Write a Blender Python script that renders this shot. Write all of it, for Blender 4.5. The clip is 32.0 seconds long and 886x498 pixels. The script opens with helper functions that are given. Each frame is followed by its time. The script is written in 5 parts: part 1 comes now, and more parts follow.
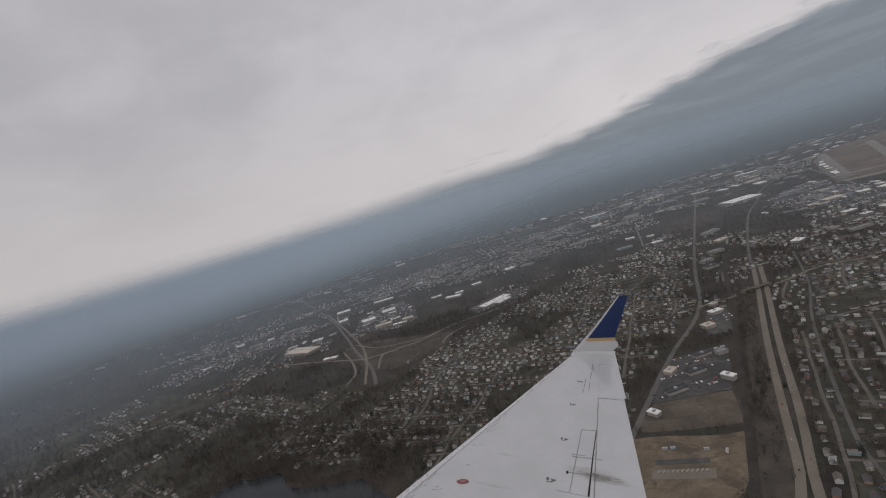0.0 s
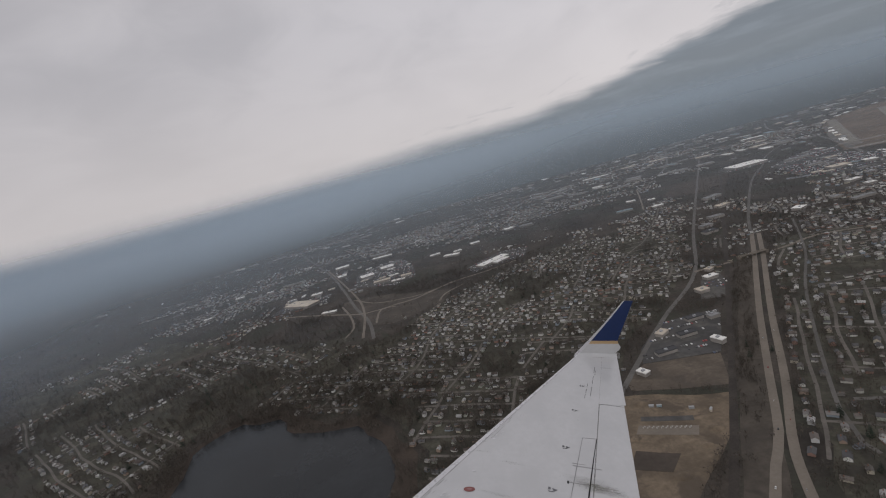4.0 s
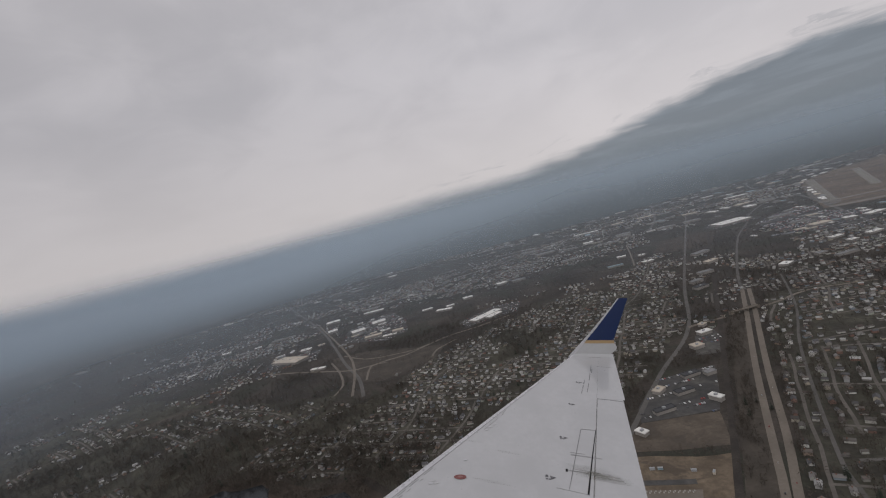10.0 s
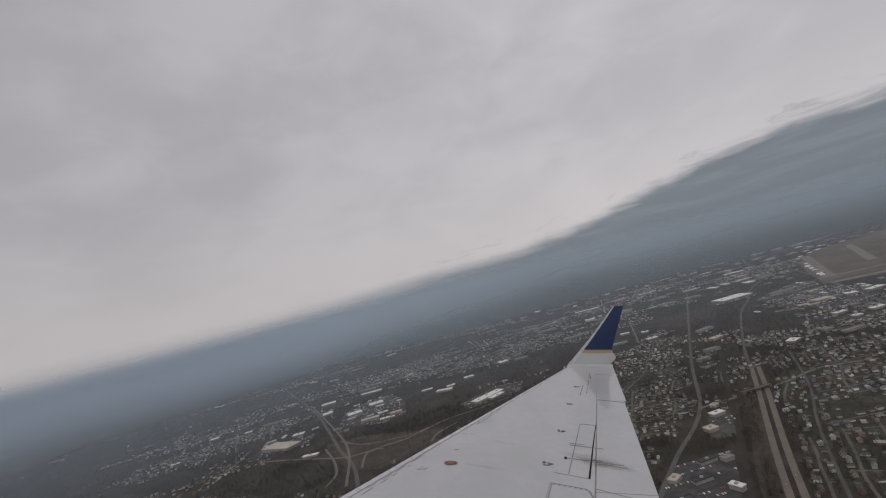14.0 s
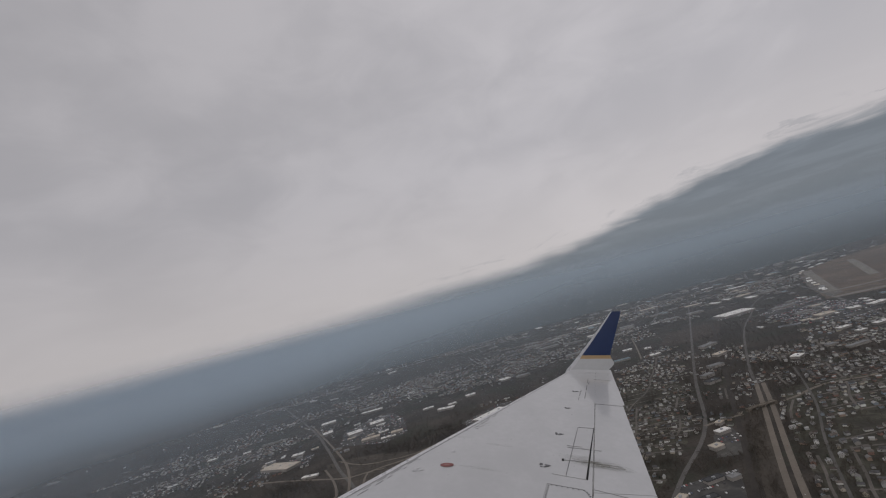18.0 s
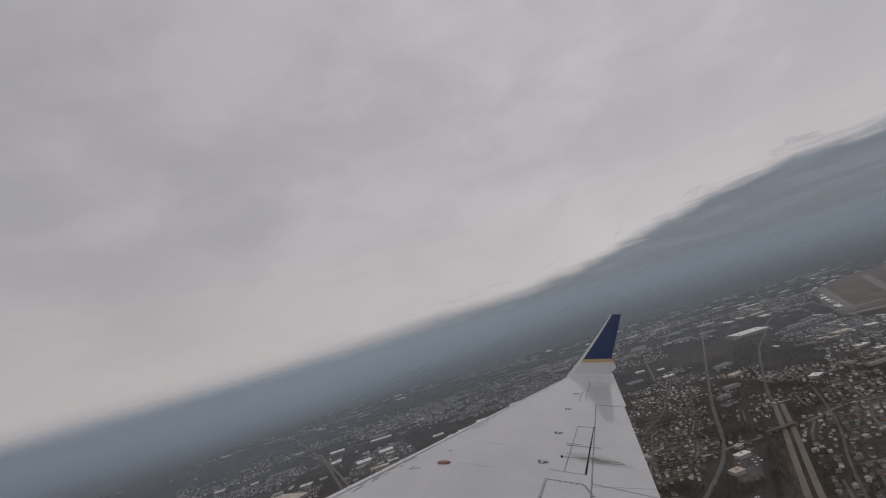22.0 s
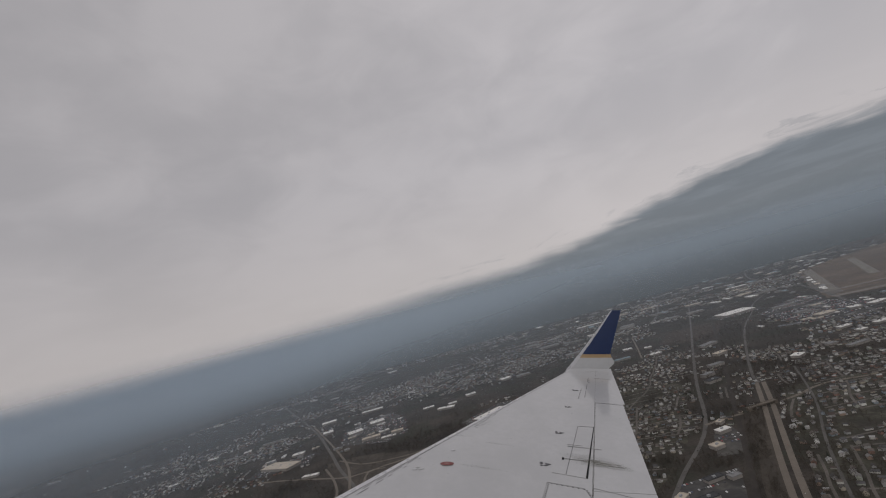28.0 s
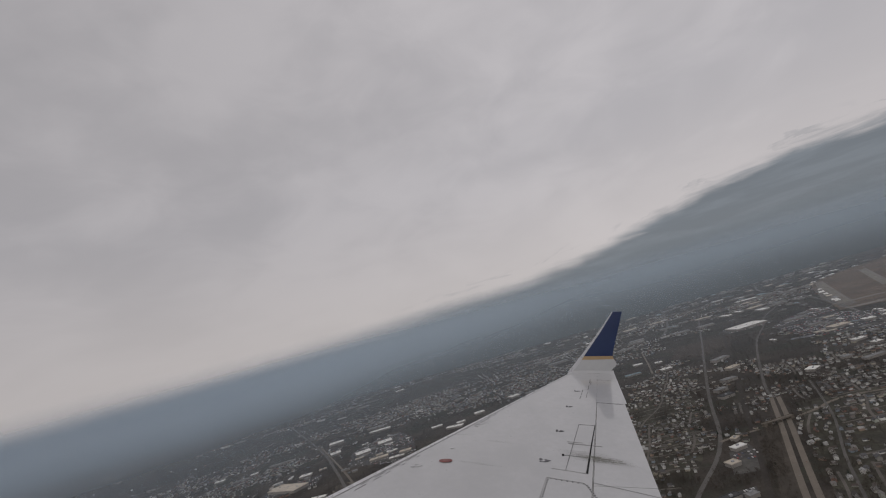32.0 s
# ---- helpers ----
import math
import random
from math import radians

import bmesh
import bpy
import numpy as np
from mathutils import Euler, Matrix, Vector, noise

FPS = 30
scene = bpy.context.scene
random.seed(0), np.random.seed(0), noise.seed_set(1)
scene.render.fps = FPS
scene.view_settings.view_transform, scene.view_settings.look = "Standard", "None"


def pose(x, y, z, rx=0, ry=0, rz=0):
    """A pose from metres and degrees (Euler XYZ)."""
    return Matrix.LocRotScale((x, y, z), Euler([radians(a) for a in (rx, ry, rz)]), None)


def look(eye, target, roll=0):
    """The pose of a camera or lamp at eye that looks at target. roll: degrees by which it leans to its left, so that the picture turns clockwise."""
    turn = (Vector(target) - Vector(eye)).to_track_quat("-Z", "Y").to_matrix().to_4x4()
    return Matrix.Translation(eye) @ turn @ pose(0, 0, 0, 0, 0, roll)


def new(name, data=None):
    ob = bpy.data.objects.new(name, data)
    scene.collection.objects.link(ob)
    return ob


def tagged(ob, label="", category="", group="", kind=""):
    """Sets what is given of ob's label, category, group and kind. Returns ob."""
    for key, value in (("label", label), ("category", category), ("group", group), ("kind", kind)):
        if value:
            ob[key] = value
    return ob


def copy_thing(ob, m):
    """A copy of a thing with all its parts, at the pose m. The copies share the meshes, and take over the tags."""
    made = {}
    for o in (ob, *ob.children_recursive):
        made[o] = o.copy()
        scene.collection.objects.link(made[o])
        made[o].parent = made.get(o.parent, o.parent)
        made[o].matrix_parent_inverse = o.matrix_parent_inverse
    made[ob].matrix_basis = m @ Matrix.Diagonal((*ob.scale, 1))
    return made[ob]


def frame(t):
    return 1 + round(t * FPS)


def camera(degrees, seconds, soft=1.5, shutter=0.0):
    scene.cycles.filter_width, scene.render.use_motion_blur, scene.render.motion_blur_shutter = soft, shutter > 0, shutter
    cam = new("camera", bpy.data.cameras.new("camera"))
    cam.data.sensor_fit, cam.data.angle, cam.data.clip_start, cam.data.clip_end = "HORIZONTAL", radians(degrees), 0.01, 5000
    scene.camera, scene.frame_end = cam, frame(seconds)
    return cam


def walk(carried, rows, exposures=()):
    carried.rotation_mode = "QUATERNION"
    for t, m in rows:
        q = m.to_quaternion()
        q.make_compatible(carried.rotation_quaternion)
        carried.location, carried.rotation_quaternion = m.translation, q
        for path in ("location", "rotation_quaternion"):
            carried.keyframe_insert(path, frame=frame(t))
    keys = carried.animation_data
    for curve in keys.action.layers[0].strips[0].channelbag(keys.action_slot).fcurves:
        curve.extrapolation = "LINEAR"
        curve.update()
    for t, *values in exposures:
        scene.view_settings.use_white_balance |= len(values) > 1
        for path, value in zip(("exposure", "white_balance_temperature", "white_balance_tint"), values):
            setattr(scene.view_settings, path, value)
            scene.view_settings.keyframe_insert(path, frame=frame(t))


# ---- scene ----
cam = camera(89.1, 32.0, soft=1.1)
PATH = [  # seconds, x, y, z, turn
    (0.0, 0.546, 0.018, 452.241, 84.51, 16.43, 0.80),
    (0.5, 0.574, -0.002, 452.432, 83.87, 16.31, 0.86),
    (1.0, 0.592, -0.000, 452.600, 83.16, 16.18, 0.93),
    (1.5, 0.617, 0.034, 452.813, 81.98, 16.02, 0.94),
    (2.0, 0.624, 0.063, 452.932, 81.26, 15.87, 0.89),
    (2.5, 0.605, 0.120, 453.024, 80.42, 15.60, 0.81),
    (3.0, 0.595, 0.103, 453.113, 80.25, 15.38, 0.86),
    (3.5, 0.590, 0.111, 453.237, 79.74, 15.14, 0.86),
    (5.5, 0.589, 0.200, 453.616, 77.67, 14.58, 0.87),
    (6.0, 0.561, 0.268, 453.592, 77.19, 14.43, 0.76),
    (6.5, 0.505, 0.271, 453.333, 78.06, 14.43, 0.60),
    (7.0, 0.337, 0.267, 452.496, 81.29, 14.45, 0.06),
    (7.5, 0.294, 0.141, 452.186, 83.84, 14.57, 0.07),
    (8.0, 0.246, 0.112, 451.919, 85.34, 14.60, 0.01),
    (8.5, 0.266, 0.047, 451.982, 85.72, 14.64, 0.11),
    (9.0, 0.301, 0.040, 452.150, 85.02, 14.62, 0.09),
    (9.5, 0.264, 0.091, 451.980, 85.30, 14.59, -0.13),
    (10.0, 0.247, 0.068, 451.898, 85.92, 14.60, -0.04),
    (10.5, 0.244, 0.075, 451.890, 85.88, 14.59, -0.06),
    (11.0, 0.217, 0.090, 451.746, 86.42, 14.59, -0.22),
    (11.5, 0.149, 0.117, 451.387, 87.86, 14.61, -0.34),
    (12.0, 0.121, 0.076, 451.179, 89.38, 14.66, -0.31),
    (12.5, 0.070, 0.076, 450.902, 90.85, 14.63, -0.34),
    (13.0, 0.024, 0.069, 450.585, 92.64, 14.66, -0.31),
    (13.5, -0.004, 0.050, 450.316, 94.39, 14.73, -0.14),
    (14.0, -0.020, 0.023, 450.173, 95.69, 14.70, -0.02),
    (14.5, -0.027, -0.002, 450.201, 96.03, 14.58, -0.06),
    (16.5, -0.029, 0.040, 450.065, 96.17, 14.71, -0.28),
    (17.0, -0.009, 0.033, 449.920, 97.03, 14.98, -0.06),
    (17.5, 0.003, 0.014, 449.847, 97.80, 15.09, 0.13),
    (18.0, -0.003, -0.001, 449.897, 97.83, 14.99, 0.10),
    (18.5, -0.013, 0.003, 449.968, 97.36, 14.86, -0.01),
    (19.0, -0.013, 0.012, 449.964, 97.19, 14.89, -0.01),
    (19.5, 0.011, 0.027, 449.797, 97.76, 15.22, 0.16),
    (20.0, 0.037, 0.010, 449.656, 98.81, 15.49, 0.55),
    (20.5, 0.067, -0.009, 449.523, 99.94, 15.75, 0.90),
    (21.0, 0.085, -0.021, 449.438, 100.69, 15.89, 1.14),
    (21.5, 0.094, -0.021, 449.397, 100.93, 15.97, 1.24),
    (22.0, 0.089, -0.029, 449.414, 101.09, 15.90, 1.19),
    (22.5, 0.066, -0.035, 449.515, 100.68, 15.67, 0.94),
    (23.0, 0.016, -0.048, 449.790, 99.35, 15.13, 0.45),
    (23.5, -0.031, -0.047, 450.200, 96.92, 14.47, -0.16),
    (24.0, -0.055, -0.002, 450.450, 94.78, 14.09, -0.51),
    (24.5, -0.064, 0.036, 450.502, 93.92, 14.00, -0.65),
    (25.0, -0.068, 0.063, 450.469, 93.67, 14.04, -0.66),
    (25.5, -0.057, 0.077, 450.272, 94.40, 14.36, -0.49),
    (26.0, -0.023, 0.054, 449.994, 96.15, 14.87, -0.09),
    (26.5, 0.013, 0.021, 449.786, 97.81, 15.26, 0.40),
    (28.5, -0.002, -0.001, 449.908, 97.76, 14.99, 0.09),
    (29.0, -0.001, -0.002, 449.895, 97.82, 15.01, 0.16),
    (29.5, -0.016, -0.011, 450.002, 97.38, 14.81, 0.05),
    (30.0, -0.023, 0.003, 450.050, 96.86, 14.73, -0.02),
    (30.5, -0.015, 0.018, 449.968, 96.99, 14.89, 0.08),
    (31.0, 0.014, 0.017, 449.780, 97.94, 15.26, 0.41),
    (31.5, 0.042, 0.004, 449.635, 98.99, 15.54, 0.70),
    (32.0, 0.067, -0.021, 449.525, 100.13, 15.73, 1.05),
]

walk(cam, [(t, pose(*p)) for t, *p in PATH], [(0.0, 0.18, 6510, 10), (6.0, 0.24, 6500, 10), (9.0, 0.19, 6510, 10), (14.0, 0.04, 6500, 10), (20.0, -0.04, 6530, 10), (25.0, -0.08, 6590, 10), (32.0, -0.05, 6610, 10)])

# ---------------------------------------------------------------- world, sun
# linear colours of the overcast
SKY_DARK, SKY_LIGHT, SKY_LOW = (0.412, 0.402, 0.425), (0.495, 0.48, 0.503), (0.55, 0.515, 0.515)
BANK, HAZE, HAZE_ALBEDO = (0.170, 0.189, 0.215), (0.182, 0.208, 0.236), (0.61, 0.74, 0.87)


def tree_of(owner):
    owner.use_nodes = True
    nt = owner.node_tree
    nt.nodes.clear()
    return nt


class N:
    """Small helper to write node trees as expressions."""

    def __init__(self, nt):
        self.nt = nt

    def node(self, kind):
        return self.nt.nodes.new(kind)

    def link(self, a, b):
        self.nt.links.new(a, b)

    def put(self, sock, v):
        if isinstance(v, bpy.types.NodeSocket):
            self.link(v, sock)
        else:
            sock.default_value = v

    def math(self, op, a, b=0.0, c=0.0, clamp=False):
        n = self.node("ShaderNodeMath")
        n.operation, n.use_clamp = op, clamp
        for s, v in zip(n.inputs, (a, b, c)):
            self.put(s, v)
        return n.outputs[0]

    def ramp(self, v, a, b, lo=0.0, hi=1.0, kind="SMOOTHSTEP"):
        n = self.node("ShaderNodeMapRange")
        n.interpolation_type = kind
        for s, x in zip(n.inputs, (v, a, b, lo, hi)):
            self.put(s, x)
        return n.outputs[0]

    def mix(self, f, a, b, how="MIX"):
        n = self.node("ShaderNodeMix")
        n.data_type, n.blend_type = "RGBA", how
        self.put(n.inputs[0], f)
        for s, v in ((n.inputs[6], a), (n.inputs[7], b)):
            self.put(s, v if isinstance(v, bpy.types.NodeSocket) else (*v, 1.0))
        return n.outputs[2]

    def noise(self, vec, scale, detail=4.0, rough=0.55, dist=0.0):
        n = self.node("ShaderNodeTexNoise")
        if vec is not None:
            self.link(vec, n.inputs["Vector"])
        n.inputs["Scale"].default_value = scale
        n.inputs["Detail"].default_value = detail
        n.inputs["Roughness"].default_value = rough
        n.inputs["Distortion"].default_value = dist
        return n.outputs[0]

    def vec(self, x, y, z):
        n = self.node("ShaderNodeCombineXYZ")
        for s, v in zip(n.inputs, (x, y, z)):
            self.put(s, v)
        return n.outputs[0]


def build_world():
    world = bpy.data.worlds.new("overcast_sky")
    scene.world = world
    k = N(tree_of(world))
    co = k.node("ShaderNodeTexCoord").outputs["Generated"]
    sep = k.node("ShaderNodeSeparateXYZ")
    k.link(co, sep.inputs[0])
    x, y, z = sep.outputs
    el = k.math("MULTIPLY", k.math("ARCSINE", z), 57.2958)
    az = k.math("MULTIPLY", k.math("ARCTAN2", x, y), 57.2958)
    # soft puffs in the ceiling, flatter towards the horizon
    flat = k.vec(x, y, k.math("MULTIPLY", k.math("POWER", k.math("MAXIMUM", z, 0.0), 0.8), 1.9))
    big = k.noise(flat, 2.1, 3.0, 0.5, 0.2)
    fine = k.noise(flat, 5.5, 6.0, 0.55, 0.5)
    puff = k.math("ADD", k.math("MULTIPLY", big, 0.66), k.math("MULTIPLY", fine, 0.34))
    puff = k.ramp(puff, 0.38, 0.62)
    cloud = k.mix(puff, SKY_DARK, SKY_LIGHT)
    low = k.ramp(el, 2.0, 20.0)
    cloud = k.mix(low, k.mix(0.72, cloud, SKY_LOW), cloud)
    # the dark blue bank under the ceiling, its rim rising to the east with torn wisps
    rise = k.ramp(az, 7.0, 44.0, 0.0, 5.1)
    edge = k.math("ADD", k.ramp(az, -40.0, 6.0, -0.2, 2.5), rise)
    wisp = k.noise(k.vec(k.math("MULTIPLY", az, 0.11), k.math("MULTIPLY", el, 0.75), 3.0), 1.5, 6.0, 0.62, 0.5)
    amp = k.ramp(az, -20.0, 35.0, 0.7, 2.1)
    lump = k.noise(k.vec(k.math("MULTIPLY", az, 0.16), k.math("MULTIPLY", el, 0.2), 7.0), 1.0, 2.0, 0.5)
    wob = k.math("ADD", k.math("MULTIPLY", k.math("SUBTRACT", wisp, 0.5), amp), k.math("MULTIPLY", k.math("SUBTRACT", lump, 0.5), k.ramp(az, 0.0, 25.0, 0.3, 2.3)))
    soft = k.ramp(az, -25.0, 24.0, 1.9, 0.95)
    d = k.math("SUBTRACT", k.math("ADD", el, wob), edge)
    over = k.ramp(k.math("DIVIDE", d, soft), -1.0, 1.0)
    # torn dark scraps that hang above the rim
    scrap = k.noise(k.vec(k.math("MULTIPLY", az, 0.10), k.math("MULTIPLY", d, 0.7), 21.0), 1.7, 4.0, 0.55, 0.8)
    scrap = k.math("MULTIPLY", k.ramp(scrap, 0.54, 0.70), k.math("MULTIPLY", k.ramp(d, 0.0, 0.7), k.ramp(d, 1.2, 2.6, 1.0, 0.0)))
    over = k.math("SUBTRACT", over, k.math("MULTIPLY", scrap, k.ramp(az, -15.0, 12.0, 0.08, 0.30)), clamp=True)
    bank = k.mix(k.ramp(el, 0.0, 3.4), k.mix(k.ramp(az, -20.0, 30.0), HAZE, [c * 0.76 for c in HAZE]), BANK)
    bank = k.mix(k.ramp(az, -50.0, 14.0, 0.8, 0.0), bank, [c * 1.17 for c in HAZE])
    below = k.mix(k.ramp(el, k.ramp(az, -20.0, 25.0, -4.8, -3.4), 0.5), (0.050, 0.053, 0.055), k.mix(k.ramp(az, -20.0, 30.0), HAZE, [c * 0.74 for c in HAZE]))
    streak = k.noise(k.vec(k.math("MULTIPLY", az, 0.07), k.math("MULTIPLY", el, 0.55), 11.0), 1.6, 5.0, 0.55, 0.3)
    bank = k.mix(k.math("MULTIPLY", k.ramp(streak, 0.42, 0.68), k.ramp(el, 0.2, 2.5)), bank, [c * 1.16 for c in BANK])
    bank = k.mix(k.ramp(el, -0.3, 0.3), below, bank)
    side = k.ramp(az, -45.0, 40.0, 0.88, 1.08)
    n = k.node("ShaderNodeVectorMath")
    n.operation = "SCALE"
    k.link(cloud, n.inputs[0])
    k.link(side, n.inputs["Scale"])
    sky = k.mix(over, bank, n.outputs[0])
    nish = k.node("ShaderNodeTexSky")
    nish.sky_type, nish.sun_disc = "NISHITA", False
    nish.sun_elevation, nish.sun_rotation = radians(34), radians(-152)
    b1, b2 = k.node("ShaderNodeBackground"), k.node("ShaderNodeBackground")
    k.link(sky, b1.inputs[0])
    b1.inputs[1].default_value = 1.0
    k.link(nish.outputs[0], b2.inputs[0])
    b2.inputs[1].default_value = 0.002
    add, out = k.node("ShaderNodeAddShader"), k.node("ShaderNodeOutputWorld")
    k.link(b1.outputs[0], add.inputs[0])
    k.link(b2.outputs[0], add.inputs[1])
    k.link(add.outputs[0], out.inputs[0])


build_world()
sun = new("sun", bpy.data.lights.new("sun", "SUN"))
sun.data.energy, sun.data.angle, sun.data.color = 0.56, radians(20), (1.0, 0.96, 0.91)
sun.matrix_world = look((-160, -300, 230), (0, 0, 0))


# ---------------------------------------------------------------- materials
FULL = 1.8      # the plan of the ground is drawn at 1 : 1.8


def material(name, colour, rough=0.8, vary=0.25, scale=0.05, fine=0.0, bump=0.0, coat=0.0, second=None, patch=None, metal=0.0,
             per="none", per_amount=0.0, per_colour=None, local=False):
    """colour mottled at two scales; second: a colour that shows in patches of that size; per: 'object' or 'island' varies each piece."""
    m = bpy.data.materials.new(name)
    k = N(tree_of(m))
    if local:
        co = k.node("ShaderNodeTexCoord").outputs["Object"]
    else:
        co = k.node("ShaderNodeNewGeometry").outputs["Position"]
        scale, fine, patch = scale / FULL, (fine or scale * 9) / FULL, (patch or scale) / FULL
    coarse = k.noise(co, scale, 5.0, 0.6)
    col = k.mix(k.ramp(coarse, 0.3, 0.7), [c * (1 - vary) for c in colour], [min(1, c * (1 + vary)) for c in colour])
    if second:
        col = k.mix(k.ramp(k.noise(co, patch, 4.0, 0.6, 0.6), 0.5, 0.62), col, second)
    small = k.noise(co, fine or scale * 9, 4.0, 0.65)
    col = k.mix(k.ramp(small, 0.25, 0.75, 0.0, 0.5), col, [c * (1 - vary * 1.4) for c in colour])
    if per != "none":
        r = k.node("ShaderNodeObjectInfo").outputs["Random"] if per == "object" else k.node("ShaderNodeNewGeometry").outputs["Random Per Island"]
        if per_colour:
            ramp = k.node("ShaderNodeValToRGB")
            ramp.color_ramp.interpolation = "CONSTANT"
            el = ramp.color_ramp.elements
            while len(el) < len(per_colour):
                el.new(0.5)
            for i, c in enumerate(per_colour):
                el[i].position, el[i].color = i / len(per_colour), (*c, 1)
            k.link(r, ramp.inputs[0])
            col = k.mix(per_amount, col, ramp.outputs[0])
        else:
            col = k.mix(k.math("MULTIPLY", r, per_amount), col, [c * 0.35 for c in colour])
    p, out = k.node("ShaderNodeBsdfPrincipled"), k.node("ShaderNodeOutputMaterial")
    k.link(col, p.inputs["Base Color"])
    k.put(p.inputs["Roughness"], k.ramp(small, 0.2, 0.8, max(0.02, rough - 0.08), min(1, rough + 0.08)))
    p.inputs["Metallic"].default_value = metal
    p.inputs["Coat Weight"].default_value = coat
    p.inputs["Coat Roughness"].default_value = 0.06
    if bump:
        b = k.node("ShaderNodeBump")
        b.inputs["Strength"].default_value, b.inputs["Distance"].default_value = bump, 1.0 / max(scale, 0.01) * 0.02
        k.link(small, b.inputs["Height"])
        k.link(b.outputs[0], p.inputs["Normal"])
    k.link(p.outputs[0], out.inputs[0])
    return m


WING_WHITE = material("wing_white_paint", (0.472, 0.476, 0.486), 0.34, 0.06, 1.3, 9.0, 0.0, 1.0, local=True)
WING_GREY = material("wing_grey_panel", (0.56, 0.56, 0.57), 0.38, 0.05, 1.1, 16.0, 0.0, 1.0, local=True)
METAL = material("bare_leading_edge", (0.56, 0.56, 0.58), 0.3, 0.06, 0.8, 10.0, 0.0, 0.2, metal=0.25, local=True)
SEAM = material("dark_seam", (0.20, 0.20, 0.205), 0.8, 0.3, 3.0, 20.0, local=True)
BLACK = material("black_gap", (0.012, 0.012, 0.013), 0.9, 0.3, 3.0, 20.0, local=True)
STAIN = material("oily_streak", (0.36, 0.355, 0.345), 0.5, 0.25, 4.0, 22.0, coat=0.6, local=True)
FAINT = material("faint_seam", (0.35, 0.35, 0.355), 0.6, 0.2, 3.0, 20.0, coat=0.5, local=True)
MARK = material("stencil_paint", (0.15, 0.15, 0.16), 0.7, 0.25, 4.0, 30.0, local=True)
RED = material("red_filler_ring", (0.22, 0.075, 0.07), 0.5, 0.15, 4.0, 30.0, local=True)
CAP = material("dull_red_cap", (0.30, 0.16, 0.15), 0.5, 0.15, 4.0, 30.0, local=True)
BLUE = material("winglet_blue", (0.015, 0.030, 0.098), 0.35, 0.10, 1.2, 10.0, 0.0, 0.5, local=True)
GOLD = material("gold_band", (0.44, 0.31, 0.17), 0.45, 0.08, 2.0, 20.0, local=True)

GROUND = material("winter_ground", (0.054, 0.045, 0.037), 0.95, 0.46, 0.012, 0.22, 0.0, second=(0.043, 0.044, 0.031), patch=0.009)
DUST = material("trampled_earth", (0.118, 0.096, 0.074), 0.95, 0.3, 0.03, 0.25, second=(0.082, 0.068, 0.055), patch=0.035)
MARSH = material("reed_marsh", (0.055, 0.041, 0.031), 0.95, 0.28, 0.03, 0.3)
DRYGRASS = material("dry_airfield_grass", (0.140, 0.106, 0.080), 0.95, 0.25, 0.008, 0.08, second=(0.10, 0.082, 0.066), patch=0.006)
SAND = material("graded_sand", (0.165, 0.128, 0.09), 0.95, 0.35, 0.04, 0.3, second=(0.095, 0.075, 0.056), patch=0.03)
VERGE = material("dry_verge_grass", (0.078, 0.066, 0.053), 0.95, 0.3, 0.03, 0.2, second=(0.062, 0.052, 0.043), patch=0.02)
EARTH = material("bare_brown_earth", (0.070, 0.056, 0.045), 0.95, 0.25, 0.02, 0.15)
LAWN = material("dull_lawn", (0.068, 0.065, 0.048), 0.95, 0.5, 0.02, 0.25, second=(0.050, 0.045, 0.036), patch=0.045)
ASPHALT = material("worn_asphalt", (0.125, 0.118, 0.110), 0.9, 0.18, 0.03, 0.4)
CONCRETE = material("pale_concrete", (0.185, 0.160, 0.132), 0.9, 0.15, 0.03, 0.4)
STREET = material("dusty_street", (0.145, 0.131, 0.116), 0.9, 0.25, 0.03, 0.4)
BALLAST = material("railway_ballast", (0.050, 0.042, 0.036), 0.95, 0.3, 0.05, 0.6)
RUNWAY = material("runway_concrete", (0.20, 0.18, 0.155), 0.9, 0.15, 0.02, 0.2)
LOT = material("parking_asphalt", (0.072, 0.070, 0.068), 0.9, 0.4, 0.012, 0.12, second=(0.115, 0.11, 0.10), patch=0.022)
WATER = material("dark_lake_water", (0.020, 0.0225, 0.025), 0.2, 0.2, 0.02, 0.2)
WATER.node_tree.nodes["Principled BSDF"].inputs["IOR"].default_value = 1.33
ROOFS = {"d": material("dark_flat_roof", (0.065, 0.066, 0.070), 0.85, 0.2, 0.05, 0.4), "w": material("white_roof_membrane", (0.80, 0.79, 0.76), 0.8, 0.06, 0.05, 0.4),
         "g": material("grey_flat_roof", (0.25, 0.25, 0.25), 0.85, 0.2, 0.05, 0.4),
         "t": material("tan_flat_roof", (0.56, 0.50, 0.42), 0.85, 0.12, 0.05, 0.4),
         "b": material("blue_grey_roof", (0.22, 0.29, 0.32), 0.7, 0.12, 0.05, 0.4)}
BLOCK = material("raw_concrete_block", (0.42, 0.40, 0.37), 0.9, 0.12, 0.6, 3.0)
SHOPWALL = material("shop_wall", (0.30, 0.28, 0.26), 0.85, 0.15, 0.1, 0.8)
UNIT = material("roof_unit_metal", (0.34, 0.35, 0.36), 0.5, 0.15, 0.5, 3.0)
SIDING = [(0.76, 0.76, 0.74), (0.26, 0.25, 0.23), (0.56, 0.55, 0.53), (0.46, 0.45, 0.42), (0.18, 0.17, 0.16), (0.44, 0.43, 0.40), (0.32, 0.32, 0.32), (0.42, 0.38, 0.31), (0.48, 0.48, 0.48), (0.22, 0.26, 0.30), (0.29, 0.21, 0.16), (0.36, 0.38, 0.33), (0.24, 0.13, 0.10)]
